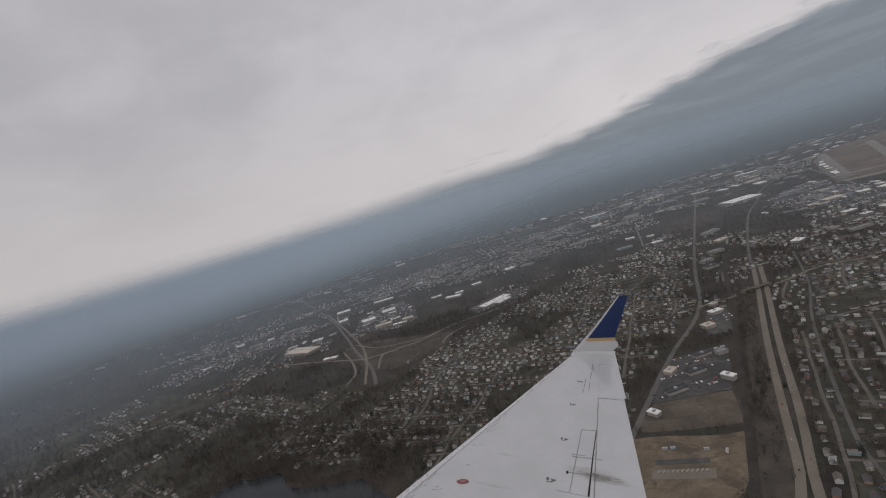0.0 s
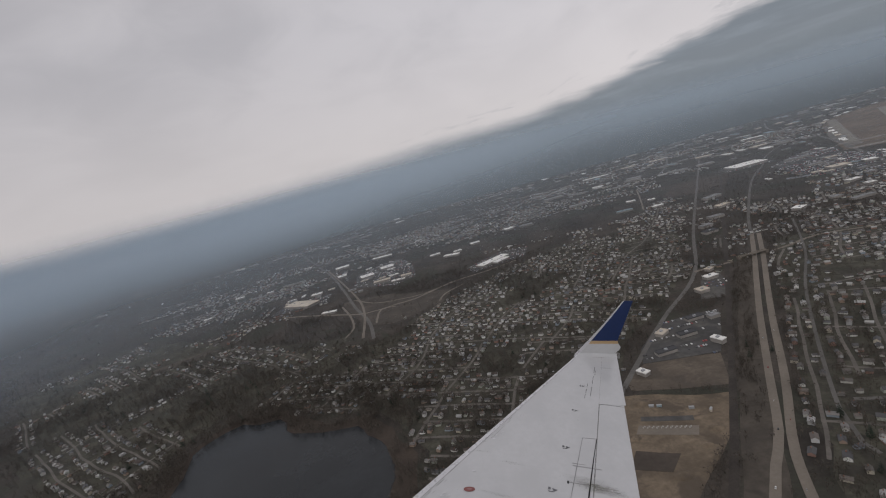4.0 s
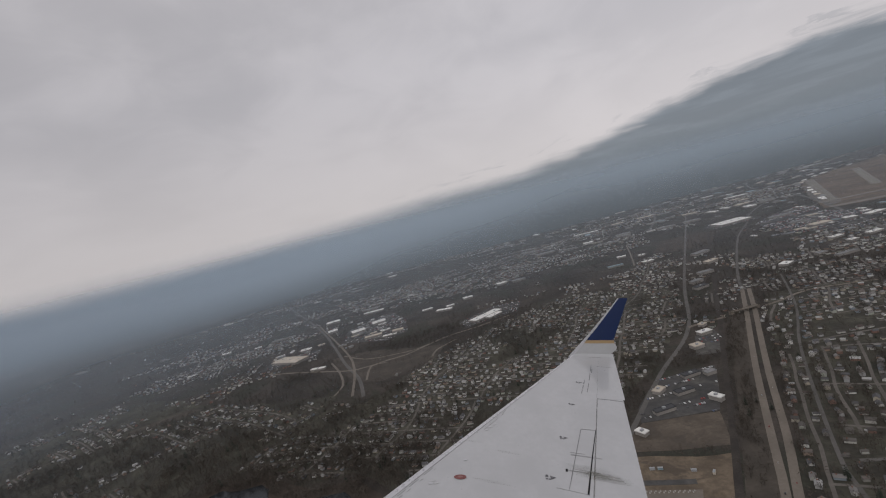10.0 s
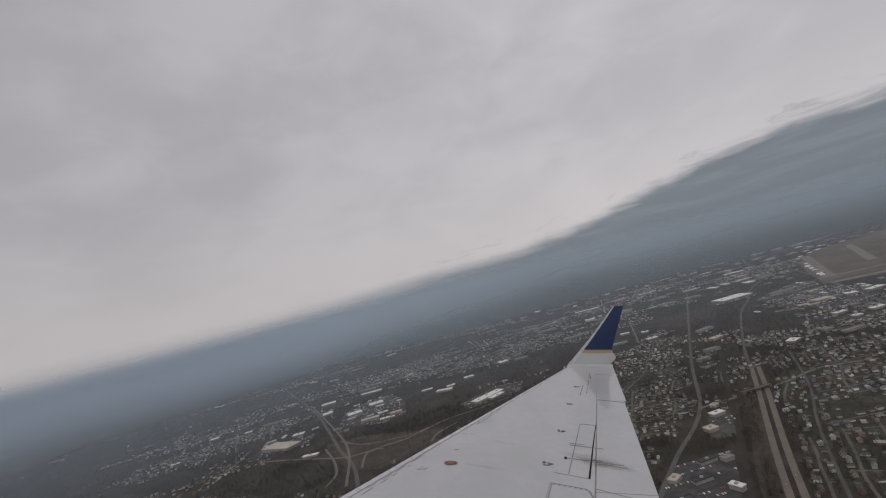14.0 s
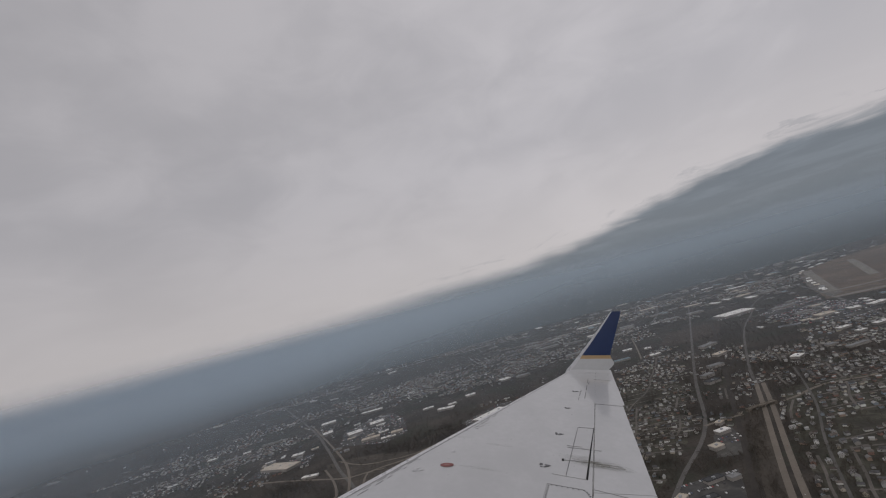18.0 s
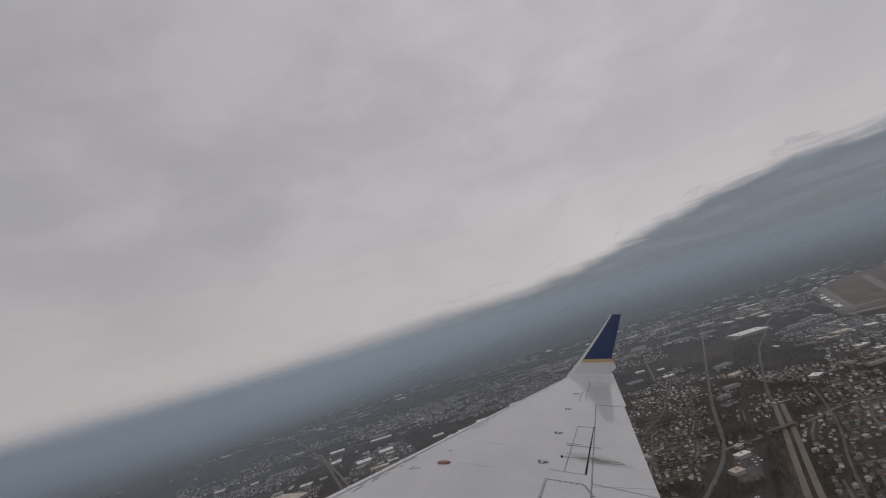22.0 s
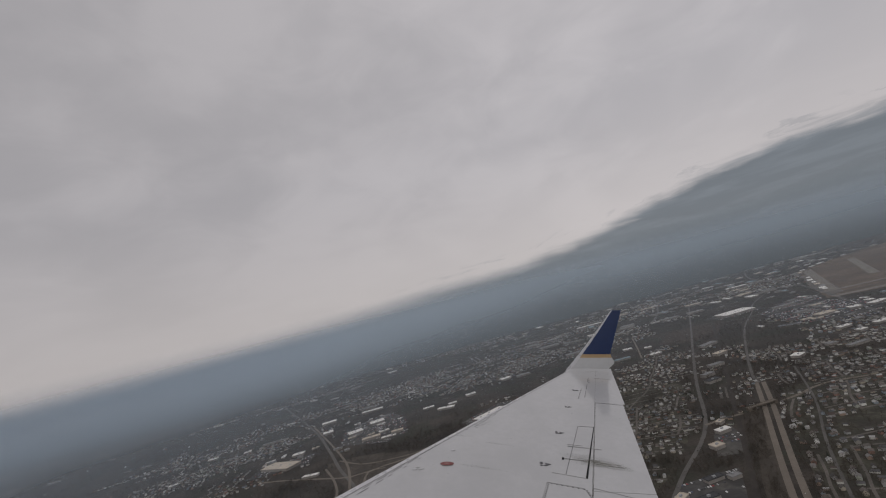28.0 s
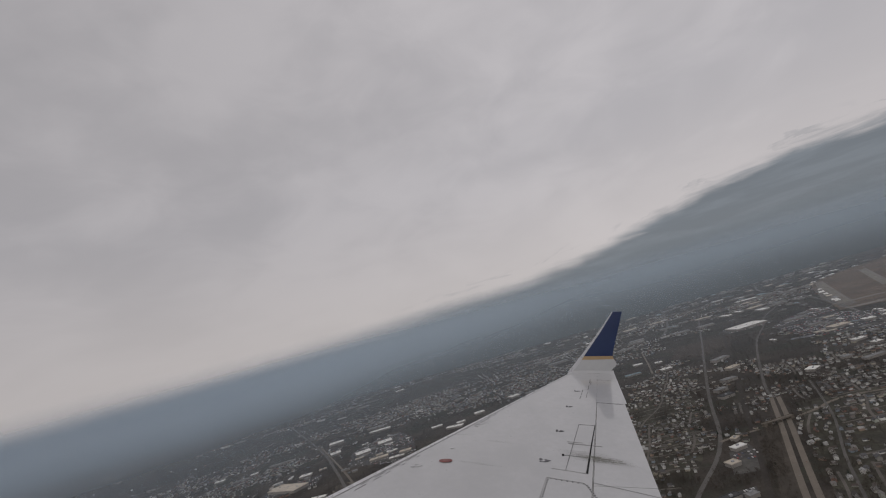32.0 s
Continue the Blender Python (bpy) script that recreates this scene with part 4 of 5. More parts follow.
tagged(child("wall", mesh_of("wall", wall_v, wall_f, [WALL_I]), far_houses), kind="stuff")
tagged(child("roof", mesh_of("roof", roof_v, roof_f, [ROOF_I]), far_houses), kind="stuff")

def far_roofs():
    """Low sheds and blocks strewn in drifts over the far plain, too small to pick apart."""
    v, f = [], []
    spread = np.random.default_rng(31)
    for drift in range(120):
        d, a = math.sqrt(spread.uniform(1500 ** 2, 4700 ** 2)), radians(spread.uniform(-52, 56))
        cx, cy, turn = d * math.sin(a), d * math.cos(a), spread.uniform(-0.5, 0.3)
        for k in range(int(spread.integers(3, 11))):
            x, y = cx + spread.normal(0, 110), cy + spread.normal(0, 60)
            c = cell(x, y)
            if c and (open_ground[c] or no_house[c]):
                continue
            big = 0.55 + d / 2600
            verts, faces = box(spread.uniform(8, 30) * big, spread.uniform(5, 10) * big, -0.5, spread.uniform(2.5, 6))
            ca, sa, n = math.cos(turn), math.sin(turn), len(v)
            v += [(x + ca * p - sa * q, y + sa * p + ca * q, z) for p, q, z in verts]
            f += [[n + i for i in q] for q in faces]
    thing("far_sheds", v, f, FAR_ROOF, "drifts of small pale sheds over the hazy plain", "buildings", kind="stuff")


far_roofs()

# ---------------------------------------------------------------- cars on the fast road
CAR_PAINT = [material(n, c, 0.3, 0.05, 0.5, 4.0, 0.0, 0.6, local=True) for n, c in (("car_white", (0.75, 0.75, 0.74)), ("car_dark", (0.03, 0.03, 0.035)), ("car_red", (0.30, 0.03, 0.03)), ("car_silver", (0.42, 0.43, 0.44)))]
GLASS = material("car_glass", (0.02, 0.022, 0.025), 0.1, 0.1, 1.0, 5.0, local=True)
TYRE = material("tyre_rubber", (0.02, 0.02, 0.02), 0.9, 0.1, 2.0, 9.0, local=True)


def wheel_mesh(r, w):
    n = 14
    v = [(r * math.cos(6.2832 * i / n), y, r * math.sin(6.2832 * i / n)) for y in (-w / 2, w / 2) for i in range(n)]
    return mesh_of("wheel", v, [(i, (i + 1) % n, n + (i + 1) % n, n + i) for i in range(n)] + [list(range(n))[::-1], [n + i for i in range(n)]], [TYRE])


def car(paint, word):
    at = new("car")
    tagged(at, word + " car driving on the pale fast road", "car", "cars on the fast road")
    v, f = [], []
    for x, half, z0, z1 in ((-2.1, 0.78, 0.35, 0.85), (-1.9, 0.86, 0.25, 0.95), (0.9, 0.88, 0.22, 0.98), (1.9, 0.84, 0.25, 0.82), (2.15, 0.72, 0.35, 0.65)):
        v += [(x, -half, z0), (x, half, z0), (x, half * 0.94, z1), (x, -half * 0.94, z1)]
    for r in range(4):
        f += [(4 * r + i, 4 * r + 4 + i, 4 * r + 4 + (i + 1) % 4, 4 * r + (i + 1) % 4) for i in range(4)]
    child("body", mesh_of("body", v, f + [(0, 1, 2, 3), (19, 18, 17, 16)], [paint], smooth=False), at)
    v = [(x, s * h, z) for x, h, z in ((-1.6, 0.78, 0.93), (1.0, 0.78, 0.96), (0.35, 0.62, 1.42), (-1.15, 0.62, 1.42)) for s in (-1, 1)]
    child("cabin", mesh_of("cabin", v, [(0, 2, 4, 6), (1, 7, 5, 3), (0, 6, 7, 1), (2, 3, 5, 4), (0, 1, 3, 2)], [GLASS]), at)
    child("roof", mesh_of("roof", *box(1.5, 1.24, 1.42, 1.47, -0.4, 0), [paint]), at)
    me = wheel_mesh(0.32, 0.22)
    for x in (-1.3, 1.35):
        for y in (-0.78, 0.78):
            child("wheel", me, at).location = (x, y, 0.32)
    return at


CARS = [car(p, w) for p, w in zip(CAR_PAINT, ("white", "black", "dark red", "silver"))]
for i, (x, y, turn) in enumerate(((149, 256, 54), (186, 306, 57), (232, 384, 59), (262, 435, 59), (205, 338, 59), (164, 250, 238), (200, 313, 238), (256, 404, 239), (280, 445, 239), (313, 518, 59), (340, 541, 238), (390, 641, 58))):
    m = pose(x, y, 0.33 if turn < 90 else 0.22, 0, 0, turn) @ Matrix.Scale(0.6, 4)
    if i < 4:
        CARS[i].matrix_basis = m
    else:
        copy_thing(CARS[(i * 3) % 4], m)

PARKED = [(0.75, 0.75, 0.74), (0.04, 0.04, 0.045), (0.5, 0.5, 0.51), (0.28, 0.04, 0.04), (0.08, 0.1, 0.16), (0.6, 0.6, 0.6), (0.12, 0.12, 0.12)]
PARKED_PAINT = material("parked_car_paint", (0.4, 0.4, 0.4), 0.35, 0.05, 0.5, 4.0, per="island", per_amount=0.95, per_colour=PARKED)


def parked_cars():
    """Rows of parked cars on the shopping car parks, too far off to pick apart."""
    v, f = [], []
    lots = [o for n, o, m, z, lb, cat, e, tr in SHEETS if n == "car_park"]
    for o in lots:
        hit = inside(o)
        xs, ys = [p[0] for p in o], [p[1] for p in o]
        turn = rng.uniform(-0.3, 0.3)
        c, s = math.cos(turn), math.sin(turn)
        for row in range(200):
            if rng.random() < 0.45:
                continue
            for k in range(200):
                x0, y0 = min(xs) + k * 2.6, min(ys) + row * 9.0
                if y0 > max(ys) or x0 > max(xs) + 200:
                    break
                x, y = x0 * c - (y0 - min(ys)) * s, y0 + (x0 - min(xs)) * s * 0.5
                q = cell(x, y)
                if q is None or not hit[q] or no_shop[q] or rng.random() < 0.5:
                    continue
                n = len(v)
                for l, w, z in ((1.5, 0.7, 0.3), (1.5, 0.7, 0.8), (0.75, 0.55, 1.2)):
                    v += [(x + a * w, y + b * l, z) for a, b in ((-1, -1), (1, -1), (1, 1), (-1, 1))]
                for r in (0, 4):
                    f += [(n + r + i, n + r + (i + 1) % 4, n + r + 4 + (i + 1) % 4, n + r + 4 + i) for i in range(4)]
                f.append((n + 8, n + 9, n + 10, n + 11))
    thing("parked_cars", v, f, PARKED_PAINT, "rows of parked cars on the shopping car parks", "cars", kind="stuff")


parked_cars()

# ---------------------------------------------------------------- bare winter trees
def bare_tree(seed, twigs, height=11.0):
    """Triangles of one leafless tree: a tapered trunk, limbs, and a loose crown of twig fans."""
    r = np.random.default_rng(seed)
    tris = []

    def limb(a, b, w):
        a, b = np.array(a), np.array(b)
        side = np.cross(b - a, r.normal(size=3))
        side = side / (np.linalg.norm(side) + 1e-6) * w
        tris.append((a - side, a + side, b))
        side = np.cross(b - a, side)
        side = side / (np.linalg.norm(side) + 1e-6) * w
        tris.append((a - side, a + side, b))

    limb((0, 0, 0), (0, 0, height * 0.8), 0.16)
    for i in range(5):
        a = r.uniform(0, 6.28)
        q = r.uniform(0.25, 0.42) * height
        limb((0, 0, height * r.uniform(0.3, 0.5)), (q * math.cos(a), q * math.sin(a), height * r.uniform(0.65, 0.95)), 0.09)
    trunk = len(tris)
    for i in range(twigs):
        a, e = r.uniform(0, 6.28), r.uniform(0, 1)
        q = height * 0.42 * math.sqrt(r.uniform(0.05, 1)) * math.sqrt(max(0.1, 1 - (2 * e - 0.9) ** 2))
        c = np.array((q * math.cos(a), q * math.sin(a), height * (0.38 + 0.62 * e)))
        d1 = r.normal(size=3) * height * 0.10
        d2 = r.normal(size=3) * height * 0.045
        tris.append((c, c + d1, c + d2))
    return np.array(tris), trunk


def conifer(seed, height=8.0):
    r = np.random.default_rng(seed)
    tris = []
    for i in range(46):
        e = i / 46
        rad = height * 0.2 * (1 - e) + 0.3
        a = i * 2.4
        c = np.array((0, 0, height * (0.12 + 0.88 * e)))
        out = np.array((math.cos(a), math.sin(a), -0.25)) * rad * r.uniform(0.8, 1.2)
        sd = np.array((-math.sin(a), math.cos(a), 0)) * rad * 0.5
        tris.append((c, c + out + sd, c + out - sd))
    return np.array(tris), 0


def plant(name, spots, shapes, mats, label, category):
    """Many trees joined: spots are rows of x, y, size."""
    verts, idx = [], []
    r = np.random.default_rng(len(spots))
    pick = r.integers(0, len(shapes), len(spots))
    turns = r.uniform(0, 6.283, len(spots))
    for q in range(len(shapes)):
        sel = pick == q
        if not sel.any():
            continue
        tri, trunk = shapes[q]
        flat = tri.reshape(-1, 3)
        p, a = spots[sel], turns[sel]
        c, s, k = np.cos(a)[:, None], np.sin(a)[:, None], p[:, 2][:, None]
        x = (flat[:, 0] * c - flat[:, 1] * s) * k + p[:, 0][:, None]
        y = (flat[:, 0] * s + flat[:, 1] * c) * k + p[:, 1][:, None]
        z = flat[:, 2] * k
        verts.append(np.stack((x, y, z), -1).reshape(-1, 3))
        one = np.zeros(len(tri), np.int32)
        one[trunk:] = len(mats) - 1
        idx.append(np.tile(one, len(p)))
    v = np.concatenate(verts)
    n = len(v) // 3
    me = bpy.data.meshes.new(name)
    me.vertices.add(len(v))
    me.vertices.foreach_set("co", v.astype(np.float32).ravel())
    me.loops.add(3 * n)
    me.loops.foreach_set("vertex_index", np.arange(3 * n, dtype=np.int32))
    me.polygons.add(n)
    me.polygons.foreach_set("loop_start", np.arange(0, 3 * n, 3, dtype=np.int32))
    for m in mats:
        me.materials.append(m)
    me.polygons.foreach_set("material_index", np.concatenate(idx))
    me.update(calc_edges=True)
    return tagged(new(name, me), label, category, kind="stuff")


blotch = np.sin(gx * 0.011 + 1.7 * np.sin(gy * 0.008)) + np.sin(gy * 0.014 + gx * 0.005 + 1.1) + 0.8 * np.sin(gx * 0.031 - gy * 0.027) + 0.6 * np.sin(gy * 0.053 + gx * 0.041)
tree_want *= np.clip(0.78 + 0.36 * blotch, 0.22, 1.35)


def scatter(count, r0, r1, thin):
    d = np.sqrt(rng.uniform(r0 * r0, r1 * r1, count))
    a = np.radians(rng.uniform(-54, 58, count))
    x, y = d * np.sin(a), d * np.cos(a)
    i, j = ((x - X0) / CELL).astype(int), ((y - Y0) / CELL).astype(int)
    ok = (i >= 0) & (i < NX) & (j >= 0) & (j < NY)
    keep = np.ones(count, bool)
    keep[ok] = (~open_ground[j[ok], i[ok]]) & (rng.random(ok.sum()) < tree_want[j[ok], i[ok]] * thin)
    keep[~ok] = rng.random((~ok).sum()) < 0.6 * thin
    taller = np.where(y[keep] < 0.62 * (700 - x[keep]) + 30, 1.4, 1.0)     # old trees stand in the near blocks
    return np.stack((x[keep], y[keep], rng.uniform(0.65, 1.2, keep.sum()) * taller), -1)


NEAR_TREES = [bare_tree(i, 26, 6.8) for i in range(7)]
FAR_TREES = [bare_tree(20 + i, 12, 7.0) for i in range(5)]
CLUMPS = [bare_tree(40 + i, 12, 9.0) for i in range(5)]
near_spots = scatter(48000, 190, 1050, 1.0)
near_spots = np.concatenate((near_spots, scatter(14000, 190, 640, 1.3)))
near_spots = near_spots[np.argsort(near_spots[:, 0] ** 2 + near_spots[:, 1] ** 2)]


def tree_template(shape):
    tri, trunk = shape
    at = new("bare_tree")
    tagged(at, "leafless grey-brown tree standing among near houses", "tree", "bare trees of the near blocks")
    for name, piece, mat in (("trunk", tri[:trunk], BARK), ("crown", tri[trunk:], TWIGS)):
        child(name, mesh_of(name, piece.reshape(-1, 3), np.arange(len(piece) * 3).reshape(-1, 3), [mat]), at)
    return at


single = [tree_template(bare_tree(80 + i, 90, 6.8)) for i in range(5)]
for i, (x, y, k) in enumerate(near_spots[:260]):
    m = pose(x, y, 0, 0, 0, (i * 77) % 360) @ Matrix.Scale(k, 4)
    if i < 5:
        single[i].matrix_basis = pose(x, y, 0)
    else:
        copy_thing(single[i % 5], m)
plant("bare_trees_near", near_spots[260:], NEAR_TREES, [BARK, TWIGS], "leafless grey-brown winter trees between the houses", "trees")
plant("bare_trees_middle", scatter(52000, 1050, 2300, 1.0), FAR_TREES, [BARK, TWIGS], "leafless brown woods among far suburbs", "trees")
far_spots = scatter(17000, 2300, 4900, 1.0)
far_spots[:, 2] *= 1.7
plant("bare_trees_far", far_spots, CLUMPS, [BARK, TWIGS], "dim distant leafless woods in haze", "trees")
plant("conifers", scatter(1900, 200, 1500, 0.8), [conifer(60), conifer(61)], [NEEDLES], "scattered dark green conifers", "trees")


def full_size():
    """Bring the drawn ground, with all that stands on it, to its true size."""
    grown = set()
    for ob in scene.objects:
        if ob is cam or ob is sun:
            continue
        ob.location = ob.location * FULL
        if ob.data and ob.data.name not in grown:
            grown.add(ob.data.name)
            ob.data.transform(Matrix.Scale(FULL, 4))


full_size()

# ---------------------------------------------------------------- the aircraft wing
LE0, LES, TE0, TES, VREF = -0.835, 0.4976, 1.547, 0.3205, 3.443
ROOT, TIP = 0.6, 11.25
HINGE = lambda v: 1.130 + 0.338 * (v - 3.621)


def lead(v):
    return LE0 + LES * (v - VREF)


def trail(v):
    return TE0 + TES * (v - VREF)


def flare(p):
    """The drawn plan, broadened towards the root: chord and depth grow, the skin drops away inboard."""
    k = 0.303 + 0.062 * p[1]
    return Vector((p[0] / k, p[1] / k, 1.32 + (p[2] - 1.32) / k))


def section(s):
    """Half thickness of the section, as a share of the chord."""
    s = min(max(s, 0.0), 1.0)
    return 0.55 * (0.2969 * math.sqrt(s) - 0.126 * s - 0.3516 * s * s + 0.2843 * s ** 3 - 0.1036 * s ** 4)


def top(u, v):
    c = trail(v) - lead(v)
    s = (u - lead(v)) / c
    # the skin sweeps up into the winglet at the tip
    up = max(0.0, v - (TIP - 0.35))
    return c * (0.42 * section(s) - 0.012) + 0.32 * up * up


def under(u, v):
    c = trail(v) - lead(v)
    s = (u - lead(v)) / c
    up = max(0.0, v - (TIP - 0.35))
    return c * (-0.9 * section(s) - 0.012) + 0.32 * up * up - 0.002


wing = new("aircraft_wing")
wing.matrix_basis = pose(0, 0, 450, 96.8, 14.9, 0) @ pose(0, 0, 0, -98, 0, 0) @ pose(0, 0, -1.32)
tagged(wing, "white swept aircraft wing with a blue upturned winglet above suburbs", "aircraft wing")


def skin(name, u_a, u_b, v_a, v_b, mat, parent, label="", lift=0.0, ns=10, nv=24, nose=False, closed=True):
    """A piece of the wing between two lines u_a(v), u_b(v): upper and lower skin and closed ends."""
    verts, faces = [], []
    for j in range(nv + 1):
        v = v_a + (v_b - v_a) * j / nv
        a, b = u_a(v), u_b(v)
        row = []
        for i in range(ns + 1):
            t = i / ns
            t = t * t if nose else t
            u = a + (b - a) * t
            row.append((u, v, top(u, v) + lift))
        low = []
        for i in range(ns, -1, -1):
            t = i / ns
            t = t * t if nose else t
            u = a + (b - a) * t
            low.append((u, v, under(u, v)))
        verts += row + low
    w = 2 * (ns + 1)
    for j in range(nv):
        for i in range(w):
            a, b = j * w + i, j * w + (i + 1) % w
            faces.append((a, b, b + w, a + w))
    faces.append(list(range(w))[::-1])
    faces.append([nv * w + i for i in range(w)])
    me = mesh_of(name, verts, faces, [mat])
    ob = child(name, me, parent, label)
    return ob


def strip(name, points, width, mat, parent, label="", lift=0.004, thick=0.003):
    """A thin band that follows the upper skin along a line of (u, v); width may taper."""
    verts, faces = [], []
    fine = []
    for (a, b) in zip(points, points[1:]):
        n = max(2, int(math.dist(a, b) / 0.12))
        fine += [(a[0] + (b[0] - a[0]) * i / n, a[1] + (b[1] - a[1]) * i / n) for i in range(n)]
    fine.append(points[-1])
    for i, (u, v) in enumerate(fine):
        p, q = fine[max(i - 1, 0)], fine[min(i + 1, len(fine) - 1)]
        d = math.dist(p, q) or 1
        nu, nv = -(q[1] - p[1]) / d, (q[0] - p[0]) / d
        w = width if not isinstance(width, tuple) else width[0] + (width[1] - width[0]) * i / (len(fine) - 1)
        for s in (-0.5, 0.5):
            x, y = u + nu * w * s, v + nv * w * s
            verts += [(x, y, top(x, y) + lift), (x, y, top(x, y) + lift - thick)]
        if i:
            o = 4 * (i - 1)
            faces += [(o, o + 4, o + 6, o + 2), (o + 1, o + 5, o + 4, o), (o + 2, o + 6, o + 7, o + 3)]
    faces += [(0, 2, 3, 1), (len(verts) - 4, len(verts) - 3, len(verts) - 1, len(verts) - 2)]
    return child(name, mesh_of(name, verts, faces, [mat]), parent, label)


def disc(name, u, v, r, mat, parent, label="", lift=0.004, hole=0.0, squash=1.0):
    n = 28
    verts, faces = [], []
    for i in range(n):
        a = 2 * math.pi * i / n
        for q in (hole, r):
            x, y = u + q * math.cos(a), v + q * squash * math.sin(a)
            verts += [(x, y, top(x, y) + lift), (x, y, top(x, y) + lift - 0.003)]
    for i in range(n):
        o, p = 4 * i, 4 * ((i + 1) % n)
        faces += [(o, o + 2, p + 2, p), (o + 2, o + 3, p + 3, p + 2)]
        if hole:
            faces.append((o, p, p + 1, o + 1))
    return child(name, mesh_of(name, verts, faces, [mat]), parent, label)


nose_end = lambda v: lead(v) + 0.042 * (trail(v) - lead(v)) + 0.015
skin("leading_edge", lead, lambda v: nose_end(v) - 0.003, ROOT, TIP, METAL, wing, "smooth pale metal leading edge", nose=True, ns=12, nv=40)
skin("upper_panel", nose_end, lambda v: HINGE(v) - 0.006, ROOT, TIP, WING_WHITE, wing, "white painted wing skin with faint dirt", ns=18, nv=60)
AIL_IN, AIL_OUT = 3.60, 7.05
skin("flap", lambda v: HINGE(v) + 0.006, trail, ROOT, AIL_IN - 0.006, WING_WHITE, wing, "white trailing flap", ns=8)
skin("aileron", lambda v: HINGE(v) + 0.006, trail, AIL_IN + 0.006, AIL_OUT - 0.006, WING_WHITE, wing, "white aileron", ns=8)
skin("outer_trailing_edge", lambda v: HINGE(v) - 0.005, lambda v: trail(v) + 0.03, AIL_OUT + 0.006, TIP, WING_WHITE, wing, "white outer trailing panel", ns=8)
# gaps and seams
strip("hinge_gap", [(HINGE(2.0), 2.0), (HINGE(AIL_OUT), AIL_OUT)], 0.005, FAINT, wing)
strip("nose_seam", [(nose_end(ROOT), ROOT), (nose_end(TIP - 0.3), TIP - 0.3)], 0.007, FAINT, wing)
for i in range(60):
    # worn sealant shows as short uneven dashes beside the nose seam
    v = ROOT + 0.1 * i + 0.03 * math.sin(5.3 * i)
    if math.sin(12.9 * i) > -0.1:
        continue
    long = 0.03 + 0.14 * abs(math.sin(1.7 * i)) ** 2
    off = 0.05 + 0.02 * math.sin(3.1 * i)
    strip("sealant_dash", [(nose_end(v) + off, v), (nose_end(v + long) + off, v + long)], 0.002 + 0.0035 * abs(math.sin(2.3 * i)), FAINT, wing)
strip("flap_gap", [(HINGE(3.66), 3.66), (trail(3.42) - 0.01, 3.42)], 0.005, FAINT, wing)
strip("aileron_gap", [(HINGE(7.05), 7.05), (trail(6.95) - 0.01, 6.95)], 0.010, SEAM, wing)
strip("tip_seam", [(3.15, 9.70), (3.47, 9.62)], 0.012, FAINT, wing)
strip("tip_seam", [(3.30, 10.75), (3.62, 10.85)], 0.02, FAINT, wing)
# spoiler with its black slot, and the streaks behind it
TL, TR, BL, BR = (1.594, 5.571), (1.772, 5.544), (1.015, 3.946), (1.159, 3.856)
strip("spoiler_edge", [TL, BL], 0.0045, SEAM, wing)
strip("spoiler_edge", [TL, TR], 0.0045, SEAM, wing)
strip("spoiler_edge", [(0.905, 3.965), BR], 0.0045, FAINT, wing)
strip("spoiler_slot", [TR, (1.47, 4.72), BR], (0.007, 0.016), BLACK, wing, "black open slot behind the spoiler")
strip("cross_band", [(1.245, 4.74), (1.40, 4.70), (1.555, 4.66)], 0.022, FAINT, wing, "grey smeared band")
strip("cross_band", [(1.255, 4.80), (1.40, 4.765)], 0.010, FAINT, wing)
strip("hinge_arm", [(1.085, 4.345), (1.105, 4.34)], 0.06, BLACK, wing, "dark hinge fitting")
strip("oil_streak", [(1.10, 4.345), (1.30, 4.29)], (0.014, 0.008), FAINT, wing, "dark oily streak")
strip("oil_streak", [(1.345, 4.275), (1.48, 4.235), (1.58, 4.205)], (0.012, 0.004), STAIN, wing, "thin oily streak")
strip("oil_streak", [(1.36, 4.22), (1.50, 4.17), (1.585, 4.15)], (0.006, 0.003), STAIN, wing)
strip("oil_streak", [(1.33, 4.32), (1.42, 4.30)], (0.03, 0.008), STAIN, wing)
SOOT = smudge_material("soot_film", (1.33, 4.30), (0.32, 0.13), (0.15, 0.145, 0.115), 0.30)
strip("soot_film", [(0.97, 4.40), (1.33, 4.30), (1.72, 4.19)], 0.30, SOOT, wing, "soft dark soot film behind the hinge", lift=0.007, thick=0.001)
GRIME = smudge_material("grime_film", (1.42, 4.20), (0.30, 0.10), (0.22, 0.22, 0.18), 0.45)
strip("grime_film", [(1.10, 4.29), (1.42, 4.20), (1.74, 4.11)], 0.2, GRIME, wing, "thin greenish grime trailing aft", lift=0.0085, thick=0.001)
for cu, cv, lu, lv, amount in ((0.30, 4.05, 0.30, 0.03, 0.16), (0.55, 4.75, 0.22, 0.03, 0.14), (0.20, 5.10, 0.18, 0.03, 0.12)):
    film = smudge_material("dirt_film", (cu, cv), (lu, lv), (0.24, 0.22, 0.19), amount)
    strip("dirt_film", [(cu - lu, cv + 0.28 * lu), (cu, cv), (cu + lu, cv - 0.28 * lu)], 2.2 * lv, film, wing, "faint brown dirt streak", lift=0.006, thick=0.001)
# pale scuffs of bare metal beside the nose
for u, v in ((-0.24, 4.05), (-0.20, 4.00), (0.46, 5.60), (0.52, 5.72)):
    strip("scuff", [(u, v), (u + 0.04, v + 0.03)], 0.014, WING_GREY, wing, lift=0.006)
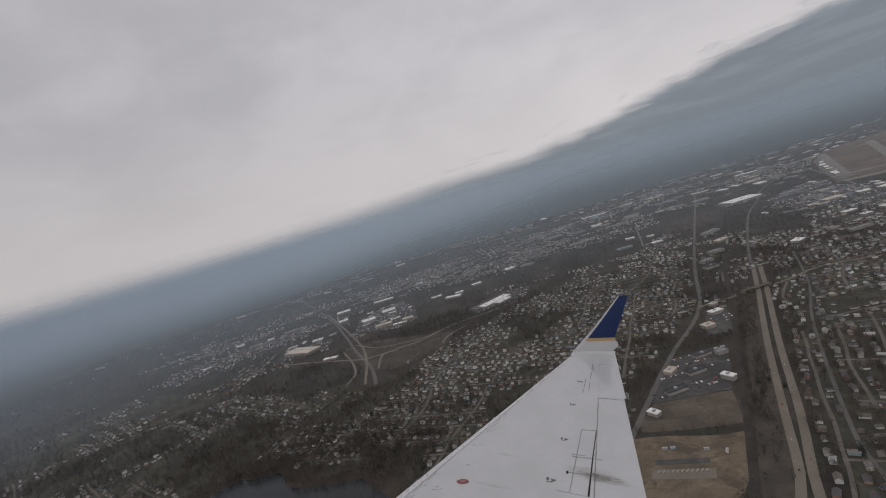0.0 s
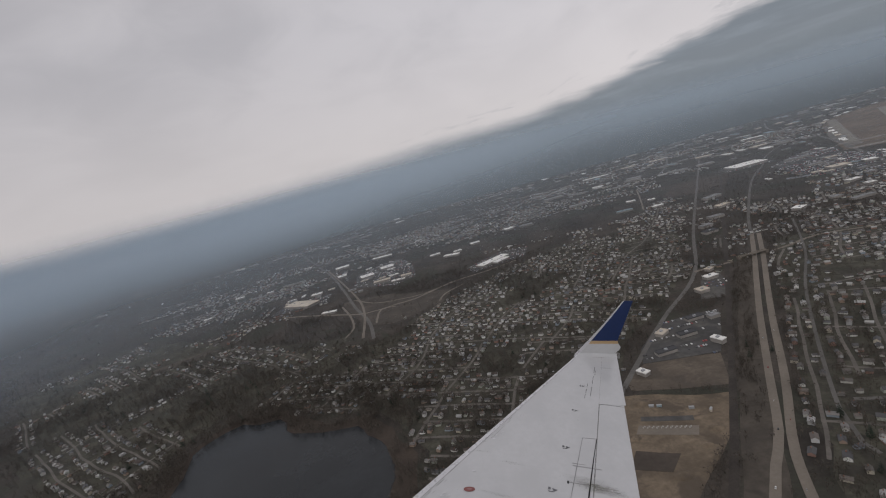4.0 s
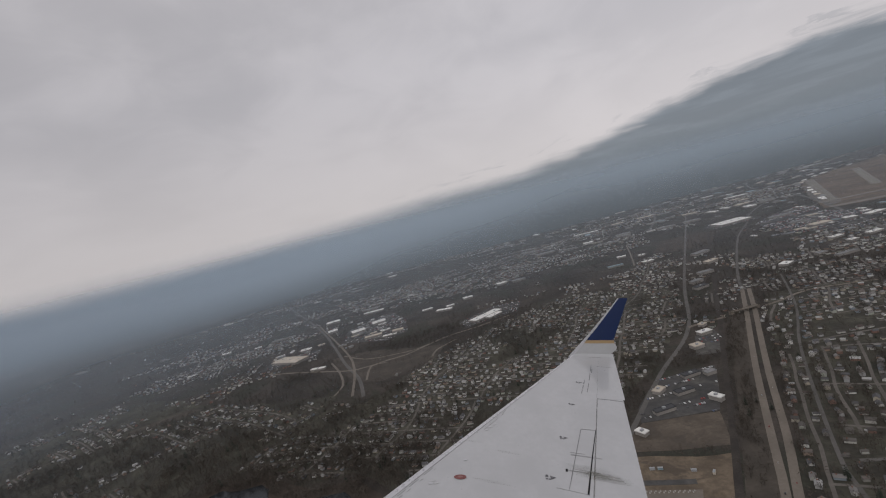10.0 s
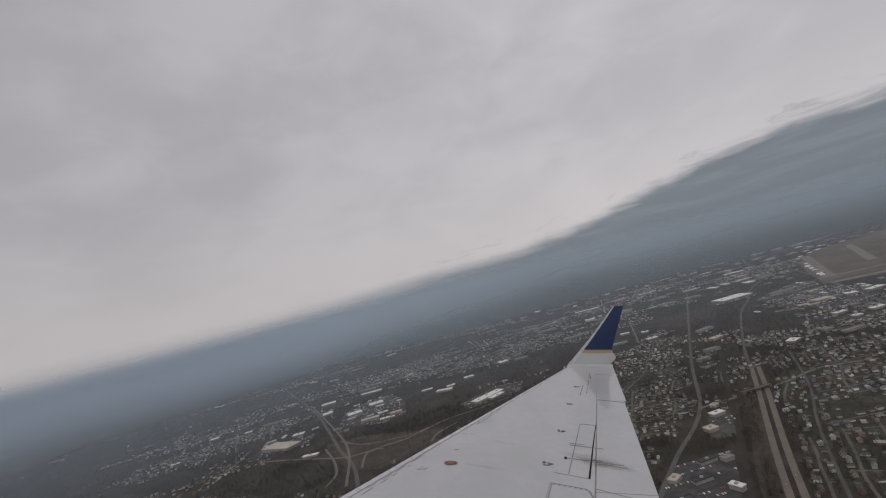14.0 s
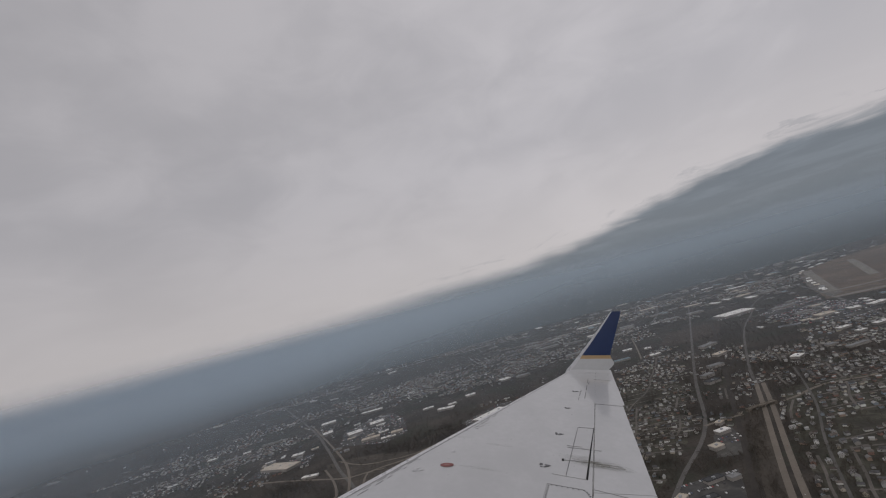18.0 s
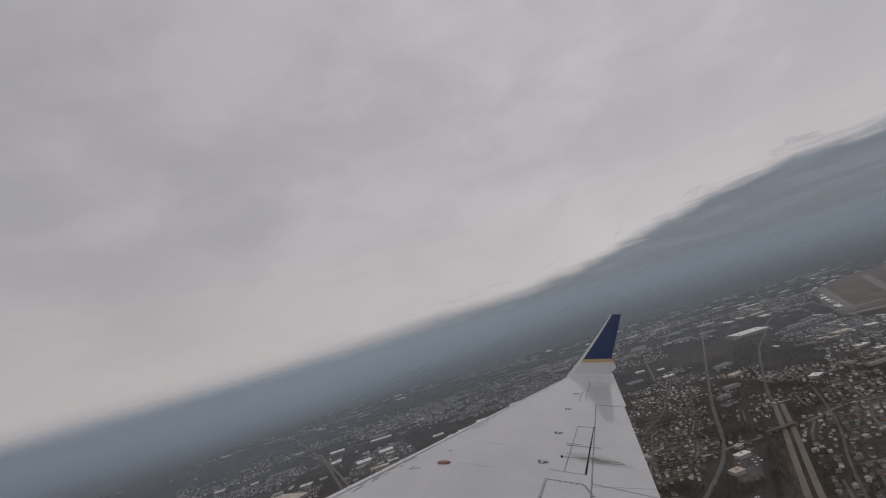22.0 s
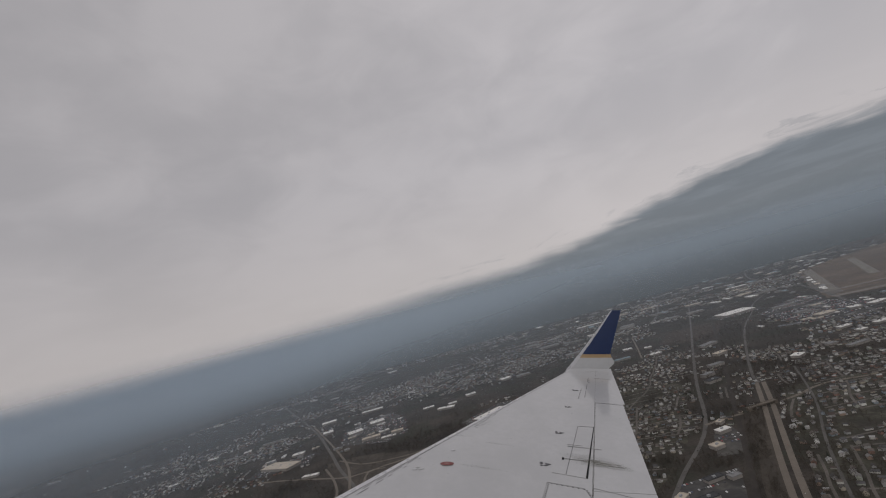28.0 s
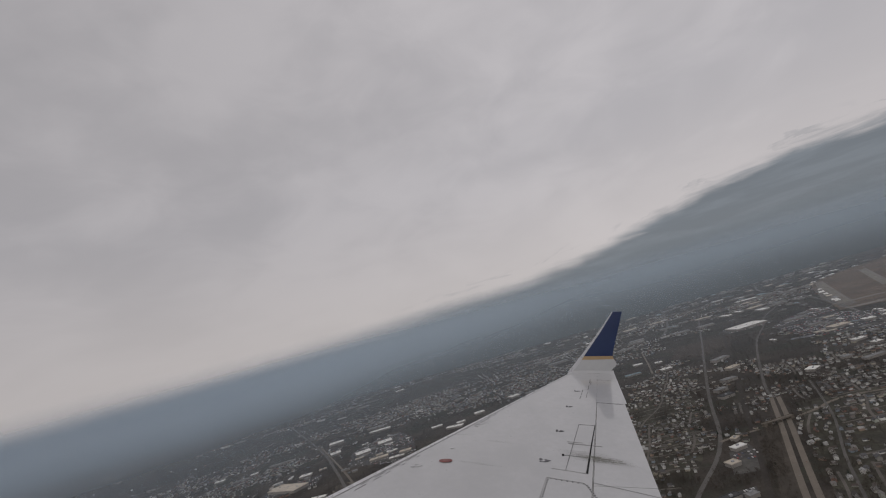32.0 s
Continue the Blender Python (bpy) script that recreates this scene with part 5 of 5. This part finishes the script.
# riveted access panel
RV1, RV2, RV3, RV4 = (0.815, 3.746), (1.075, 3.640), (0.60, 3.10), (1.06, 3.10)
strip("access_panel_edge", [RV3, RV1], 0.004, FAINT, wing, "edge of a riveted access panel")
strip("access_panel_edge", [RV1, RV2], 0.004, FAINT, wing)
strip("access_panel_edge", [RV2, RV4], 0.004, FAINT, wing)
for a, b in ((RV1, RV2), (RV1, RV3), (RV2, RV4)):
    n = int(math.dist(a, b) / 0.038)
    for i in range(n):
        t = (i + 0.5) / n
        disc("rivet", a[0] + (b[0] - a[0]) * t + 0.008, a[1] + (b[1] - a[1]) * t - 0.02, 0.0058, SEAM, wing)
# short seams further out
for a, b, w in (((3.045, 9.75), (2.183, 7.235), 0.010), ((2.463, 8.303), (2.086, 7.235), 0.010), ((2.95, 9.4), (2.80, 8.95), 0.012)):
    n = 3
    for i in range(n):
        t0, t1 = i / n, (i + 0.72) / n
        strip("dashed_seam", [(a[0] + (b[0] - a[0]) * t0, a[1] + (b[1] - a[1]) * t0), (a[0] + (b[0] - a[0]) * t1, a[1] + (b[1] - a[1]) * t1)], w, SEAM, wing)
# stencilled marks: a small unreadable block and an arrow head
for u, v, k in ((1.295, 5.241, 0.6), (0.897, 4.17, 0.62), (1.785, 6.68, 0.6), (2.309, 8.122, 0.7)):
    strip("stencil_mark", [(u - 0.075 * k, v + 0.03 * k), (u - 0.03 * k, v + 0.03 * k)], 0.035 * k, MARK, wing, "small dark stencilled mark")
    for du, dv in ((-0.085, -0.05), (-0.04, -0.06), (-0.06, 0.075)):
        strip("stencil_bar", [(u + du * k, v + dv * k), (u + (du + 0.035) * k, v + dv * k)], 0.030 * k, MARK, wing)
    x, y = u + 0.0, v - 0.005
    pts = [(x, y - 0.06 * k), (x + 0.075 * k, y), (x, y + 0.06 * k)]
    child("arrow", mesh_of("arrow", [(a, b, top(a, b) + 0.005) for a, b in pts] + [(a, b, top(a, b) + 0.002) for a, b in pts], [(0, 1, 2), (0, 3, 4, 1), (1, 4, 5, 2), (2, 5, 3, 0)], [MARK]), wing)
# fuel filler
disc("filler_cap", 0.039, 4.14, 0.024, CAP, wing, "dull red fuel filler cap", 0.009, squash=0.8)
disc("filler_ring", 0.039, 4.14, 0.058, RED, wing, "red ring round the filler cap", 0.007, 0.022, squash=0.83)
for u, v in ((-0.235, 4.02), (0.44, 5.62), (0.40, 5.50), (0.10, 4.55), (2.02, 9.4)):
    disc("fastener", u, v, 0.02, METAL, wing, lift=0.006)


def winglet_rows(w0, w1, s0, s1, n=10):
    """Outline of the winglet between two heights and two shares of its chord, with thickness."""
    verts, faces = [], []
    ns = 8
    for j in range(n + 1):
        h = w0 + (w1 - w0) * j / n
        f = max(h, 0.0) / 1.436
        a = 2.945 + 1.312 * (f ** 0.90)
        b = 3.95 + 0.56 * f + (0.15 * math.exp(-((h - 0.17) / 0.13) ** 2))
        y = TIP - 0.04 + 0.06 * min(1.0, f * 5) + 0.26 * f ** 1.3
        c = b - a
        ring_ = []
        for side in (1, -1):
            for i in range(ns + 1):
                t = i / ns if side == 1 else 1 - i / ns
                s = s0 + (s1 - s0) * t
                ring_.append((a + c * s, y - side * (0.55 * section(s) * min(c, 0.8) + 0.003), h))
        verts += ring_
    w = 2 * (ns + 1)
    for j in range(n):
        for i in range(w):
            o, p = j * w + i, j * w + (i + 1) % w
            faces.append((o, p, p + w, o + w))
    faces.append(list(range(w))[::-1])
    faces.append([n * w + i for i in range(w)])
    return verts, faces


winglet = child("winglet", mesh_of("winglet", *winglet_rows(-0.06, 0.285, 0.10, 1.0, 16), [WING_WHITE]), wing, "white foot of the upturned winglet")
child("gold_band", mesh_of("gold_band", *winglet_rows(0.287, 0.365, 0.10, 1.0, 3), [GOLD]), winglet, "narrow gold band")
child("blue_fin", mesh_of("blue_fin", *winglet_rows(0.367, 1.436, 0.10, 1.0, 16), [BLUE]), winglet, "deep blue painted winglet fin")
child("fin_leading_edge", mesh_of("fin_leading_edge", *winglet_rows(-0.05, 1.43, 0.0, 0.10, 16), [METAL]), winglet, "bare pale metal edge")

for me in {ob.data for ob in wing.children_recursive}:
    for vert in me.vertices:
        vert.co = flare(vert.co)
